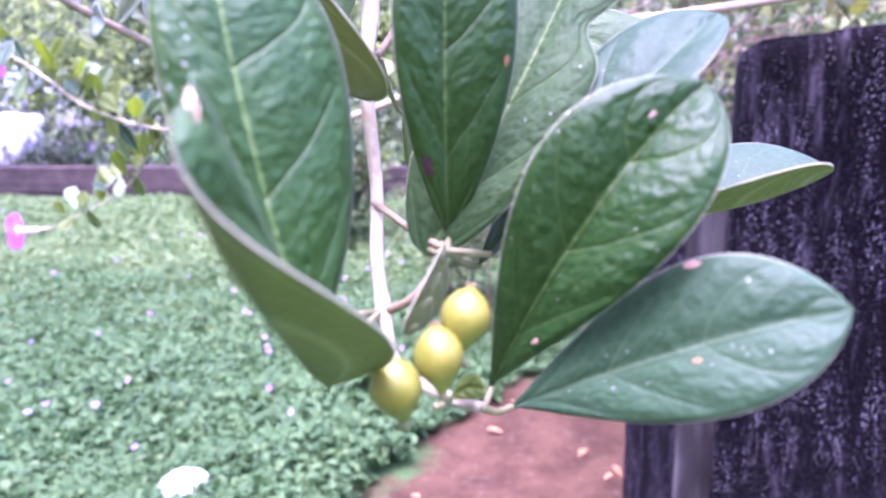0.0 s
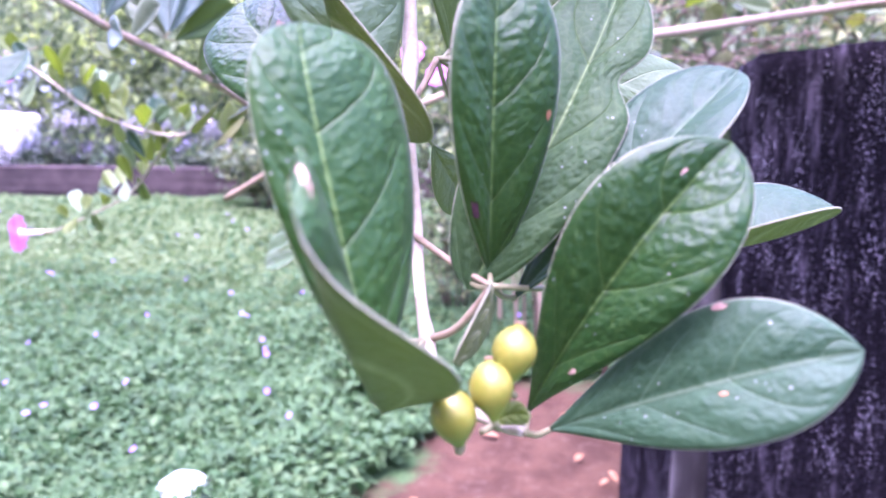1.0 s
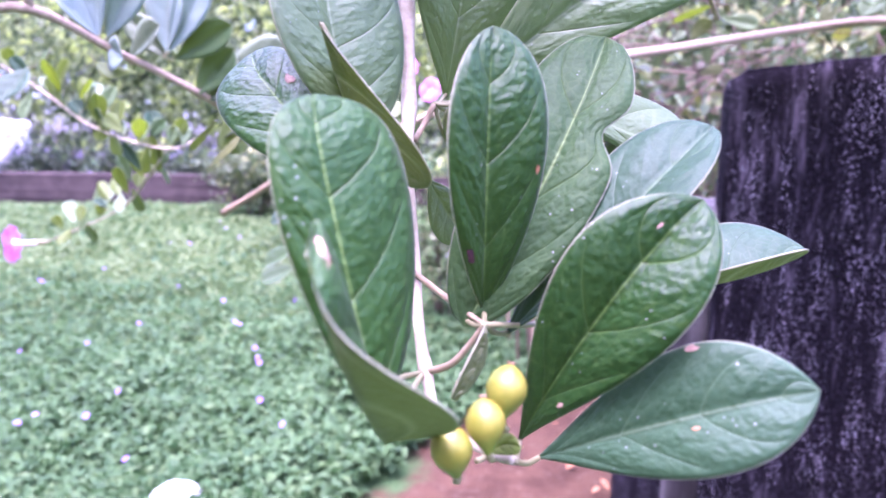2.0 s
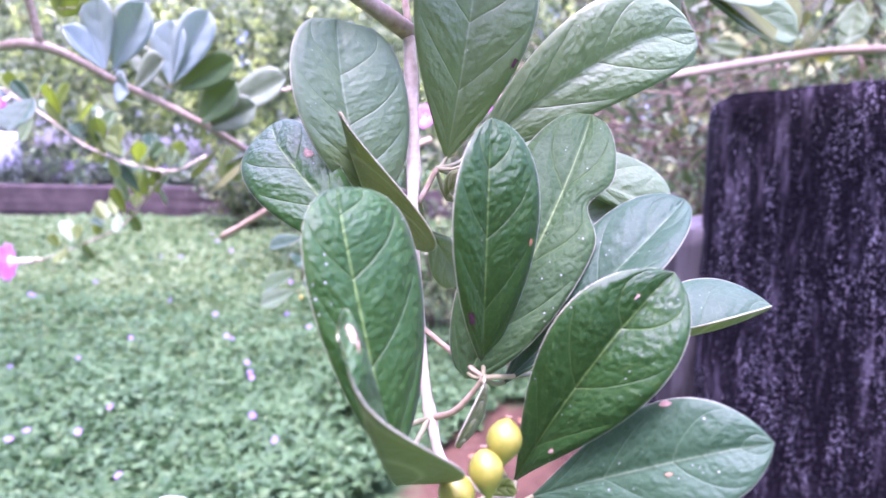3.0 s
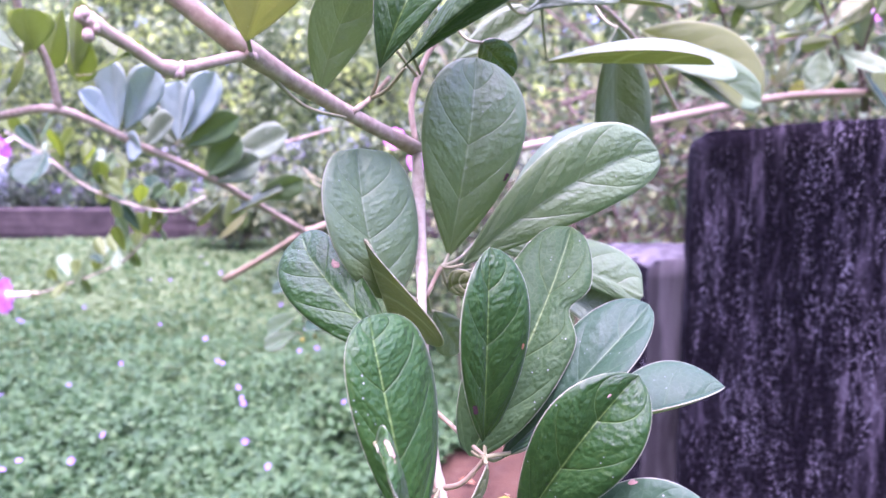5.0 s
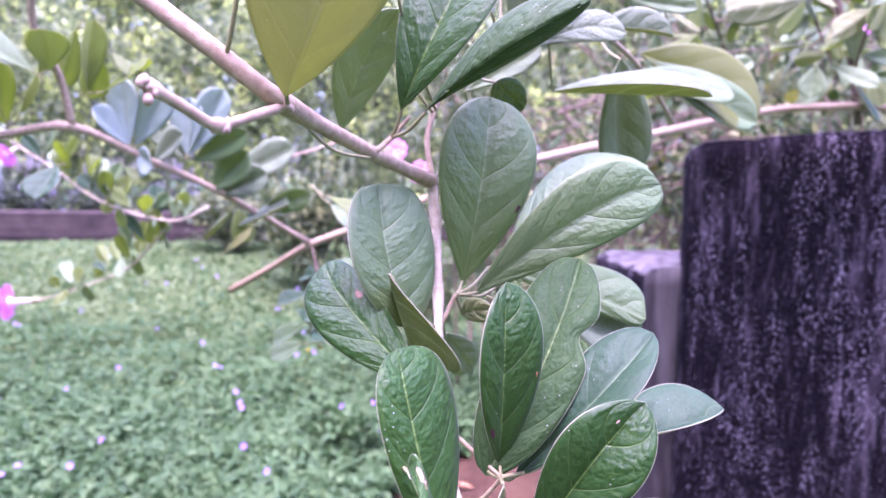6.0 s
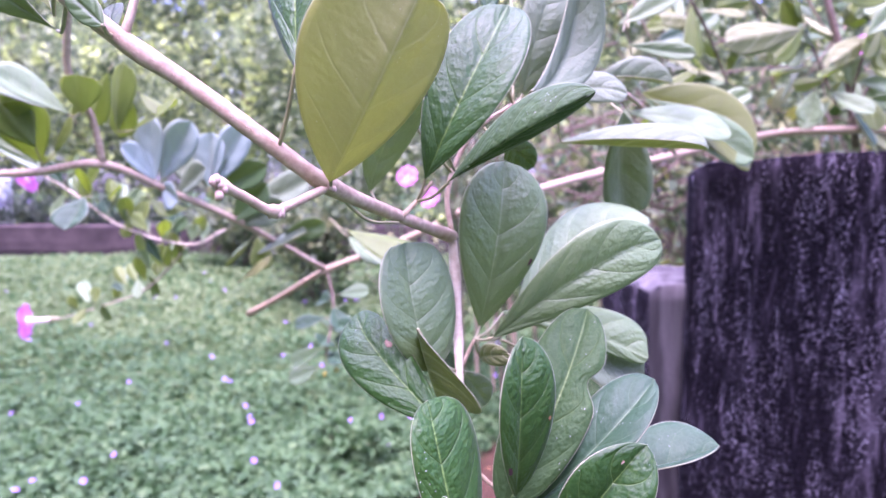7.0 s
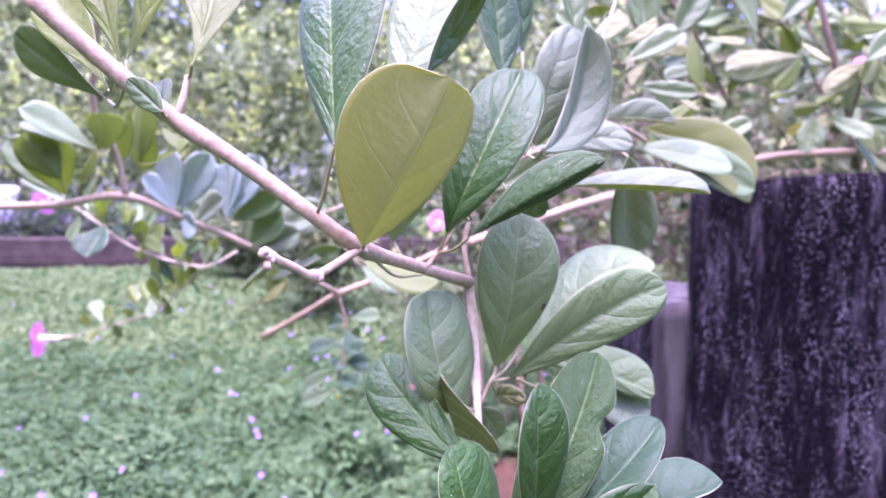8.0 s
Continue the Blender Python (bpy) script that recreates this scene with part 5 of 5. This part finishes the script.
simple_leaf(shrub, (0.366, 1.234, 1.695), (0.342, 1.240, 1.735), 0.040, 10, (0.369, 1.233, 1.687), pale=True)
simple_leaf(shrub, (0.387, 1.230, 1.659), (0.447, 1.239, 1.630), 0.032, -20, (0.379, 1.231, 1.663), pale=True)
simple_leaf(shrub, (0.380, 1.231, 1.643), (0.287, 1.214, 1.646), 0.055, 50, (0.389, 1.230, 1.641), pale=True)
simple_leaf(shrub, (0.395, 1.232, 1.627), (0.358, 1.231, 1.658), 0.037, -20, (0.400, 1.231, 1.619), pale=True)
simple_leaf(shrub, (0.411, 1.234, 1.608), (0.415, 1.248, 1.651), 0.034, -20, (0.411, 1.234, 1.599), pale=True)
simple_leaf(shrub, (0.431, 1.237, 1.583), (0.483, 1.208, 1.587), 0.037, 30, (0.422, 1.237, 1.579), young=True)
simple_leaf(shrub, (0.429, 1.242, 1.553), (0.387, 1.214, 1.498), 0.034, 150, (0.435, 1.242, 1.560), pale=True)
simple_leaf(shrub, (0.456, 1.249, 1.548), (0.518, 1.268, 1.569), 0.033, 10, (0.448, 1.249, 1.542), teal=True)
simple_leaf(shrub, (0.462, 1.256, 1.515), (0.471, 1.263, 1.439), 0.046, 10, (0.461, 1.257, 1.525), pale=True)
simple_leaf(shrub, (0.485, 1.266, 1.511), (0.524, 1.228, 1.502), 0.029, 165, (0.475, 1.266, 1.508), young=True)
stem("twig", [(0.921, 1.151, 1.495), (0.853, 1.151, 1.450), (0.808, 1.148, 1.368)], (0.0038, 0.0018), BARK_RED, plant=shrub, sides=7, rough=0.05)
simple_leaf(shrub, (0.914, 1.152, 1.501), (0.944, 1.177, 1.551), 0.036, 10, (0.913, 1.151, 1.492), soft=True)
simple_leaf(shrub, (0.891, 1.152, 1.492), (0.829, 1.123, 1.523), 0.034, 10, (0.896, 1.152, 1.484), pale=True)
simple_leaf(shrub, (0.876, 1.152, 1.482), (0.850, 1.171, 1.526), 0.034, -20, (0.881, 1.152, 1.474), young=True)
simple_leaf(shrub, (0.858, 1.152, 1.465), (0.774, 1.132, 1.460), 0.033, 165, (0.866, 1.151, 1.463), young=True)
simple_leaf(shrub, (0.846, 1.152, 1.455), (0.786, 1.143, 1.466), 0.032, -20, (0.853, 1.151, 1.450), pale=True)
simple_leaf(shrub, (0.844, 1.150, 1.426), (0.840, 1.109, 1.354), 0.039, 30, (0.841, 1.151, 1.435), young=True)
simple_leaf(shrub, (0.839, 1.150, 1.419), (0.915, 1.137, 1.410), 0.042, 50, (0.830, 1.150, 1.418), pale=True)
simple_leaf(shrub, (0.825, 1.148, 1.392), (0.865, 1.137, 1.313), 0.040, 150, (0.820, 1.149, 1.399), soft=True)
simple_leaf(shrub, (0.819, 1.147, 1.375), (0.897, 1.149, 1.326), 0.045, 165, (0.812, 1.148, 1.379), pale=True)
simple_leaf(back, (-0.417, 0.691, 1.376), (-0.445, 0.708, 1.312), 0.030, 160, (-0.411, 0.691, 1.384), young=True)
simple_leaf(back, (-0.404, 0.710, 1.361), (-0.420, 0.726, 1.300), 0.036, 170, (-0.406, 0.710, 1.371), young=True)
simple_leaf(back, (-0.387, 0.708, 1.353), (-0.351, 0.705, 1.328), 0.032, 155, (-0.398, 0.709, 1.361), young=True)
simple_leaf(back, (-0.469, 0.650, 1.326), (-0.526, 0.654, 1.353), 0.048, 20, (-0.460, 0.660, 1.331), pale=True)
simple_leaf(back, (-0.493, 0.668, 1.283), (-0.529, 0.653, 1.340), 0.050, 155, (-0.501, 0.697, 1.266), young=True)
simple_leaf(back, (-0.450, 0.668, 1.318), (-0.428, 0.650, 1.360), 0.037, 165, (-0.444, 0.668, 1.311), young=True)
simple_leaf(back, (-0.398, 0.760, 1.221), (-0.349, 0.737, 1.207), 0.037, 160, (-0.402, 0.760, 1.229), young=True)
simple_leaf(back, (-0.373, 0.789, 1.228), (-0.327, 0.770, 1.264), 0.044, 10, (-0.369, 0.788, 1.220), whitish=True)
simple_leaf(back, (-0.305, 0.814, 1.190), (-0.253, 0.805, 1.244), 0.050, 20, (-0.305, 0.814, 1.190), soft=True)
simple_leaf(back, (-0.299, 0.823, 1.185), (-0.230, 0.812, 1.215), 0.044, 30, (-0.305, 0.814, 1.190), whitish=True)
simple_leaf(back, (-0.756, 1.258, 1.229), (-0.778, 1.251, 1.175), 0.026, 0, pale=True)
simple_leaf(back, (-0.723, 1.256, 1.228), (-0.777, 1.341, 1.266), 0.025, 170, young=True)
simple_leaf(back, (-0.724, 1.256, 1.226), (-0.775, 1.329, 1.261), 0.024, 0, pale=True)
simple_leaf(back, (-0.703, 1.255, 1.223), (-0.691, 1.185, 1.277), 0.027, 150, young=True)
simple_leaf(back, (-0.695, 1.254, 1.218), (-0.687, 1.297, 1.175), 0.024, 170, young=True)
simple_leaf(back, (-0.668, 1.253, 1.212), (-0.619, 1.194, 1.245), 0.021, 170, young=True)
simple_leaf(back, (-0.659, 1.252, 1.204), (-0.669, 1.268, 1.256), 0.025, 170, young=True)
simple_leaf(back, (-0.651, 1.251, 1.195), (-0.663, 1.312, 1.249), 0.031, 20, pale=True)
simple_leaf(back, (-0.634, 1.249, 1.185), (-0.608, 1.263, 1.238), 0.027, 20, pale=True)
simple_leaf(back, (-0.623, 1.248, 1.173), (-0.637, 1.244, 1.139), 0.026, 170, young=True)
simple_leaf(back, (-0.625, 1.247, 1.159), (-0.617, 1.216, 1.195), 0.028, 0, pale=True)
simple_leaf(back, (-0.613, 1.246, 1.153), (-0.601, 1.257, 1.111), 0.025, 150, young=True)
simple_leaf(back, (-0.586, 1.245, 1.145), (-0.605, 1.264, 1.177), 0.019, 20, pale=True)
simple_leaf(back, (-0.559, 1.243, 1.139), (-0.526, 1.171, 1.178), 0.028, 150, young=True)
simple_leaf(back, (-0.563, 1.243, 1.132), (-0.535, 1.238, 1.172), 0.025, 0, pale=True)
simple_leaf(back, (-0.542, 1.242, 1.130), (-0.569, 1.274, 1.078), 0.030, 170, young=True)
simple_leaf(back, (-0.518, 1.240, 1.130), (-0.547, 1.285, 1.085), 0.031, 150, young=True)
simple_leaf(back, (-0.532, 1.241, 1.130), (-0.533, 1.260, 1.093), 0.023, 150, young=True)
simple_leaf(back, (-0.500, 1.240, 1.130), (-0.492, 1.240, 1.168), 0.026, 0, pale=True)
simple_leaf(back, (-0.478, 1.239, 1.130), (-0.475, 1.257, 1.167), 0.021, 20, pale=True)
simple_leaf(back, (-0.545, 1.290, 1.097), (-0.541, 1.333, 1.055), 0.019, 0, pale=True)
simple_leaf(back, (-0.555, 1.314, 1.087), (-0.582, 1.367, 1.117), 0.021, 20, pale=True)
simple_leaf(back, (-0.584, 1.340, 1.076), (-0.597, 1.317, 1.117), 0.028, 170, young=True)
simple_leaf(back, (-0.605, 1.365, 1.065), (-0.612, 1.324, 1.119), 0.025, 150, young=True)
simple_leaf(back, (-0.642, 1.391, 1.054), (-0.657, 1.366, 1.112), 0.029, 20, pale=True)
simple_leaf(back, (-0.653, 1.416, 1.042), (-0.653, 1.461, 0.985), 0.023, 20, pale=True)
simple_leaf(back, (-0.688, 1.442, 1.030), (-0.677, 1.405, 0.987), 0.026, 0, pale=True)
simple_leaf(back, (-0.703, 1.467, 1.018), (-0.743, 1.525, 1.057), 0.028, 170, young=True)
simple_leaf(back, (-0.738, 1.492, 1.006), (-0.783, 1.538, 1.046), 0.030, 150, young=True)
simple_leaf(back, (-0.765, 1.518, 0.993), (-0.773, 1.597, 1.042), 0.022, 20, pale=True)
simple_leaf(back, (-0.804, 1.544, 0.980), (-0.784, 1.559, 1.038), 0.020, 0, pale=True)
simple_leaf(back, (-0.829, 1.569, 0.967), (-0.848, 1.573, 0.930), 0.021, 0, pale=True)
simple_leaf(back, (-0.854, 1.595, 0.954), (-0.845, 1.640, 0.892), 0.022, 20, pale=True)
simple_leaf(back, (-0.886, 1.620, 0.940), (-0.939, 1.694, 0.989), 0.034, 0, pale=True)
simple_leaf(back, (-0.908, 1.645, 0.926), (-0.920, 1.606, 0.889), 0.029, 170, young=True)
simple_leaf(back, (-0.949, 1.671, 0.912), (-0.897, 1.596, 0.890), 0.023, 0, pale=True)


def trumpet_flower(place, heading, size=0.03, pale=True):
    """A five-lobed pink trumpet on a pale tube, with a green calyx."""
    f = thing("pink_flower", place, "pink five-lobed trumpet flower on a pale tube", "flower", "pink flowers")
    f.matrix_basis = look(place, Vector(place) + Vector(heading))
    n = 30
    prof = [(0.0, 0.10), (-0.5, 0.12), (-1.0, 0.14), (-1.25, 0.26)]
    bm = bmesh.new()
    rings = [[bm.verts.new((r * size * math.cos(6.2832 * k / n), r * size * math.sin(6.2832 * k / n), z * size)) for k in range(n)] for z, r in prof]
    for r0, r1 in zip(rings, rings[1:]):
        for k in range(n):
            bm.faces.new((r0[k], r0[(k + 1) % n], r1[(k + 1) % n], r1[k]))
    part("flower_tube", bm, PETAL_TUBE, f)
    for q in range(5):
        bm = bmesh.new()
        rows = []
        for i in range(6):
            s = i / 5
            wid = (0.22 + 0.42 * math.sin(min(1, s * 1.15) * 2.4)) * size
            rows.append([bm.verts.new(((0.24 + 0.68 * s) * size, (j - 2) / 2 * wid * 0.75, (-1.24 - 0.18 * math.sin(s * 1.9) + 0.10 * s * ((j - 2) / 2) ** 2) * size)) for j in range(5)])
        for r0, r1 in zip(rows, rows[1:]):
            for j in range(4):
                bm.faces.new((r0[j], r0[j + 1], r1[j + 1], r1[j]))
        bmesh.ops.rotate(bm, verts=bm.verts, matrix=Matrix.Rotation(6.2832 * q / 5, 3, "Z"))
        part("petal", bm, PETAL, f)
    bm = tube_bm([(0, 0, 0.25 * size), (0, 0, 0.1 * size), (0, 0, -0.2 * size)], (0.08 * size, 0.15 * size), 8, 2)
    part("calyx", bm, PETIOLE, f)
    return f


trumpet_flower((-1.054, 1.768, 0.872), (-1.0, -0.15, -0.05), 0.055)
trumpet_flower((-0.894, 1.428, 1.275), (-0.3, -0.8, -0.5), 0.030)
trumpet_flower((-0.006, 1.103, 1.218), (-0.45, -0.85, 0.2), 0.021)
trumpet_flower((-0.049, 1.153, 1.254), (-0.35, -0.9, 0.3), 0.022)
trumpet_flower((1.096, 1.552, 1.592), (-0.3, -0.9, 0.3), 0.030)


# ---- thicket beside and behind the post ----
thicket = thing("shrub", (1.0, 2.4, 0.0), "tangled shrub with dry twigs and green leaves behind the post", "shrub")
stem("branch", [(0.006, 0.670, 1.207), (0.128, 0.818, 1.236), (0.263, 0.964, 1.266), (0.620, 1.164, 1.343), (0.757, 1.159, 1.358), (0.974, 1.150, 1.362)], (0.0055, 0.0085), BARK, plant=thicket, sides=10, swell=((0.4, 1.15),), rough=0.05)
stem("branch", [(0.844, 1.173, 1.327), (0.814, 1.163, 1.451), (0.768, 1.165, 1.597), (0.740, 1.176, 1.733)], (0.0075, 0.0065), BARK_DARK, plant=thicket, sides=10, rough=0.05)
rng = random.Random(21)
tips = []
for k in range(70):
    x, y = rng.uniform(0.25, 3.0), rng.uniform(2.05, 3.6)
    if x < 0.75:
        y = rng.uniform(3.15, 3.9)
    h = rng.uniform(1.3, 2.5)
    sx, sy = rng.uniform(-0.7, 0.5), rng.uniform(-0.5, 0.5)
    pts = [(x, y, 0.0), (x + 0.15 * sx, y + 0.15 * sy, 0.35 * h), (x + 0.5 * sx, y + 0.5 * sy, 0.72 * h), (x + sx, y + sy, h)]
    stem("twig", pts, (rng.uniform(0.006, 0.012), 0.002), BARK_DARK if k % 3 else BARK, plant=thicket, sides=6, steps=5, rough=0.08)
    line_pts = spline(pts, 12)
    tips += [(p, k) for p in line_pts[14:]]
    for q in range(3):
        p = Vector(line_pts[rng.randrange(12, 34)])
        d = Vector((rng.uniform(-0.5, 0.5), rng.uniform(-0.5, 0.3), rng.uniform(-0.1, 0.4)))
        stem("twig", [p, p + d * 0.5 + Vector((0, 0, 0.03)), p + d], (0.0035, 0.0012), BARK_DARK if q else BARK, plant=thicket, sides=5, steps=3)
        tips += [(p + d * s, k) for s in (0.4, 0.7, 1.0)]
mass = []
for p, k in tips:
    for q in range(3):
        mass.append(p + Vector((rng.gauss(0, 0.05), rng.gauss(0, 0.05), rng.gauss(0, 0.04))))
leaf_mass("leaves", [m - thicket.location for m in mass], np.random.RandomState(5).uniform(0.05, 0.085, len(mass)), HEDGE_LEAF, thicket, flat=0.35, ratio=0.5, seed=9)
blades = []
for k in range(6):
    w = 0.040 + 0.004 * k
    me = leaf_mesh((0, 0, 0.095), (-w / 2, 0, 0), (w / 2, 0, 0), (0, 0.006 * (k % 3 - 1), 0), a=0.9, b=0.45, cup=0.25, nu=10, nv=3, seed=k, wave=0.05)
    for mat in ([OLD_TOP, OLD_UNDER] if k == 5 else [PALE_TOP if k % 2 else LEAF_TOP, LEAF_UNDER]):
        me.materials.append(mat)
    me.polygons.foreach_set("use_smooth", [True] * len(me.polygons))
    blades.append(me)
close = [p for p, _ in tips if p.y < 2.75 and 0.75 < p.z < 2.3 and -0.2 < p.x < 2.0]
rng.shuffle(close)
for p in close[:230]:
    n = rng.randrange(2, 4)
    for q in range(1):
        ob = new("leaf", blades[rng.randrange(6)])
        ob.parent = thicket
        size = rng.uniform(0.6, 1.05)
        ob.matrix_basis = Matrix.Translation(p - thicket.location) @ pose(0, 0, 0, rng.gauss(-35, 45), 0, rng.uniform(-180, 180)) @ pose(0, 0, 0, 0, rng.gauss(0, 50), 0) @ Matrix.Diagonal((size, size, size, 1))
for k in range(70):
    x, y, z = rng.uniform(0.35, 2.2), rng.uniform(1.9, 2.6), rng.uniform(0.8, 1.85)
    d = Vector((rng.uniform(-0.35, 0.35), rng.uniform(-0.15, 0.15), rng.uniform(-0.25, 0.35)))
    p = Vector((x, y, z))
    stem("dry_twig", [p - d, p + Vector((0, 0, rng.uniform(-0.04, 0.04))), p + d], (rng.uniform(0.002, 0.0045), 0.0014), BARK_RED if k % 4 else BARK_DARK, plant=thicket, sides=5, steps=3)
for k in range(60):
    p = Vector((rng.uniform(0.42, 1.25), rng.uniform(1.95, 2.4), rng.uniform(1.18, 1.52)))
    d = Vector((rng.uniform(-0.30, 0.30), rng.uniform(-0.10, 0.10), rng.uniform(-0.10, 0.10)))
    stem("dry_twig", [p - d, p + Vector((0, 0, rng.uniform(-0.05, 0.05))), p + d], (rng.uniform(0.0025, 0.0055), 0.0014), BARK_RED if k % 5 else BARK_DARK, plant=thicket, sides=5, steps=3)
for k in range(9):
    p, _ = tips[rng.randrange(len(tips))]
    trumpet_flower(p + Vector((0, -0.05, 0)), (rng.uniform(-0.6, 0.6), -1, rng.uniform(-0.2, 0.5)), 0.03)


# ---- trees and hedge beyond the lawn, and unseen ones that block the sky ----
def blob_points(n, centre, radius, seed, shell=0.55):
    r = np.random.RandomState(seed)
    d = r.normal(size=(n, 3))
    d /= np.linalg.norm(d, axis=1, keepdims=True)
    k = shell + (1 - shell) * r.rand(n, 1) ** 0.5
    return np.asarray(centre) + d * k * np.asarray(radius)


def tree(x, y, height, spread, seed, material=TREE_LEAF, leaf_size=0.22, count=8000):
    r = random.Random(seed)
    t = thing("tree", (x, y, rise(y)), "broad leafy tree, beyond the wall and added unseen around the camera", "tree", "garden trees")
    bm = tube_bm([(0, 0, 0), (0.05 * height * r.uniform(-1, 1), 0, 0.3 * height), (0.08 * height * r.uniform(-1, 1), 0, 0.62 * height)], (0.16, 0.08), 9, 5, rough=0.08)
    crown = []
    limbs = 9
    for k in range(limbs):
        a = 6.2832 * k / limbs + r.uniform(-0.3, 0.3)
        z0 = height * r.uniform(0.15, 0.5)
        e = Vector((math.cos(a) * spread * r.uniform(0.4, 0.9), math.sin(a) * spread * r.uniform(0.4, 0.9), height * r.uniform(0.35, 0.95)))
        tube_bm([(0, 0, z0), tuple(e * 0.5 + Vector((0, 0, z0 * 0.4))), tuple(e)], (0.06, 0.015), 6, 4, bm)
        for q in range(5):
            c = e * r.uniform(0.6, 1.1) + Vector((r.gauss(0, 0.5), r.gauss(0, 0.5), r.gauss(0, 0.45)))
            crown.append(blob_points(count // (limbs * 5), c, (spread * 0.30, spread * 0.30, spread * 0.22), seed * 100 + k * 7 + q))
    part("trunk", bm, BARK_DARK, t)
    pts = np.concatenate(crown)
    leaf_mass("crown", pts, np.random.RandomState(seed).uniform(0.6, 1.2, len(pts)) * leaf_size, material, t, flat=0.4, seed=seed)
    return t


# The last seven are added unseen, to darken what the leaves reflect.
for k, (x, y, h, s) in enumerate([(-13, 16.5, 6.5, 2.6), (-8.3, 17.5, 7.0, 2.8), (-4.0, 16.0, 5.0, 2.2), (-0.8, 17.0, 6.0, 2.5), (3.5, 16.5, 6.0, 2.6), (8.0, 17.0, 6.5, 2.8), (13, 17, 6.5, 2.8), (-16, 22, 11.0, 4.6), (-10.5, 22, 11.0, 4.6), (-5.5, 23, 12.0, 4.8), (-0.5, 22, 11.0, 4.6), (5, 22, 11.0, 4.8), (10, 22, 11.0, 4.6),
                                    (-9, -9.5, 9.0, 3.0), (-5.2, -5.4, 9.0, 3.0), (-7.0, -1.6, 8.5, 3.0), (-7.5, 2.8, 8.0, 2.8), (13, -9, 6.0, 2.6), (14, 0, 6.0, 2.6), (12.5, 7, 6.5, 2.8)]):
    tree(x, y, h, s, 31 + k, leaf_size=0.22 if h < 9 else 0.36)


def bush(x, y, width, height, seed, size=0.055, count=1500, material=HEDGE_LEAF, label="low leafy garden bush on the lawn"):
    """A bush: stems that fan out from the ground, and leaves in loose clumps along them."""
    r = random.Random(seed)
    b = thing("bush", (x, y, rise(y)), label, "bush", "garden bushes")
    spots = []
    for k in range(14):
        a, s = r.uniform(0, 6.2832), r.uniform(0.2, 1.0)
        e = Vector((math.cos(a) * width * 0.5 * s, math.sin(a) * width * 0.5 * s, height * r.uniform(0.55, 1.0)))
        pts = [Vector((0.05 * math.cos(a), 0.05 * math.sin(a), 0)), e * 0.45 + Vector((0, 0, 0.12 * height)), e]
        part("stem", tube_bm(pts, (0.006, 0.002), 5, 4), BARK_DARK, b)
        spots += spline(pts, 8)[4:]
    mass = [spots[k % len(spots)] + Vector((r.gauss(0, 0.09 * width), r.gauss(0, 0.09 * width), r.gauss(0, 0.07 * height))) for k in range(count)]
    leaf_mass("leaves", mass, np.random.RandomState(seed).uniform(0.7, 1.3, count) * size, material, b, flat=0.35, ratio=0.5, seed=seed)
    return b


for k, (x, y, w, h, n) in enumerate([(-0.30, 2.75, 0.36, 0.22, 700), (-0.9, 6.0, 1.5, 1.25, 1700), (0.6, 6.6, 1.8, 1.7, 2000), (-2.0, 7.6, 1.3, 0.9, 1500), (2.2, 5.2, 2.4, 3.2, 3600), (4.6, 7.0, 3.0, 3.6, 3600), (0.1, 4.2, 0.9, 1.0, 900)]):
    bush(x, y, w, h, 51 + k, 0.055 if y < 5 else 0.09, n, COVER_LEAF if k == 0 else HEDGE_LEAF)
for k, x in enumerate((-5.75, -5.0, -4.2, -3.3, -2.4)):
    b = bush(x, 9.1, 0.95, 0.80 + 0.1 * (k % 2), 91 + k, 0.065, 1500, WALL_BUSH, "dark garden bush with clusters of lavender blossom behind the wall")
    r = random.Random(95 + k)
    heads = []
    for q in range(4):
        c = Vector((r.uniform(-0.45, 0.45), r.uniform(-0.3, 0.0), r.uniform(0.48, 0.86)))
        heads += [c + Vector((r.gauss(0, 0.045), r.gauss(0, 0.045), r.gauss(0, 0.035))) for _ in range(14)]
    leaf_mass("blossom", heads, [0.04] * len(heads), LAVENDER, b, "lavender blossom clusters", flat=0.4, ratio=0.9, seed=96 + k)
# Added out of view, so that leaves facing the camera reflect dark.
unseen_hedge = thing("hedge", (0, -5.5, 0), "tall hedge added out of view behind the camera to block low sky", "hedge", kind="stuff")
r = np.random.RandomState(71)
pts = np.stack([r.uniform(-12, 12, 24000), r.normal(0, 0.5, 24000), 3.6 * r.rand(24000)], 1)
leaf_mass("leaves", pts, r.uniform(0.14, 0.26, len(pts)), WALL_BUSH, unseen_hedge, flat=0.35, seed=72)
hedge = thing("hedge", (0, 11.5, 0.38), "dense clipped-looking hedge of dark shrubs beyond the wall", "hedge", kind="stuff")
r = np.random.RandomState(77)
clumps = np.stack([r.uniform(-16, 16, 620), r.normal(0, 0.6, 620), 0.15 + 3.3 * r.rand(620) ** 1.2], 1)
pts = np.repeat(clumps, 110, 0) + r.normal(0, 1, (620 * 110, 3)) * np.repeat(r.uniform(0.14, 0.34, (620, 1)), 110, 0)
pts = pts[pts[:, 2] > 0.03]
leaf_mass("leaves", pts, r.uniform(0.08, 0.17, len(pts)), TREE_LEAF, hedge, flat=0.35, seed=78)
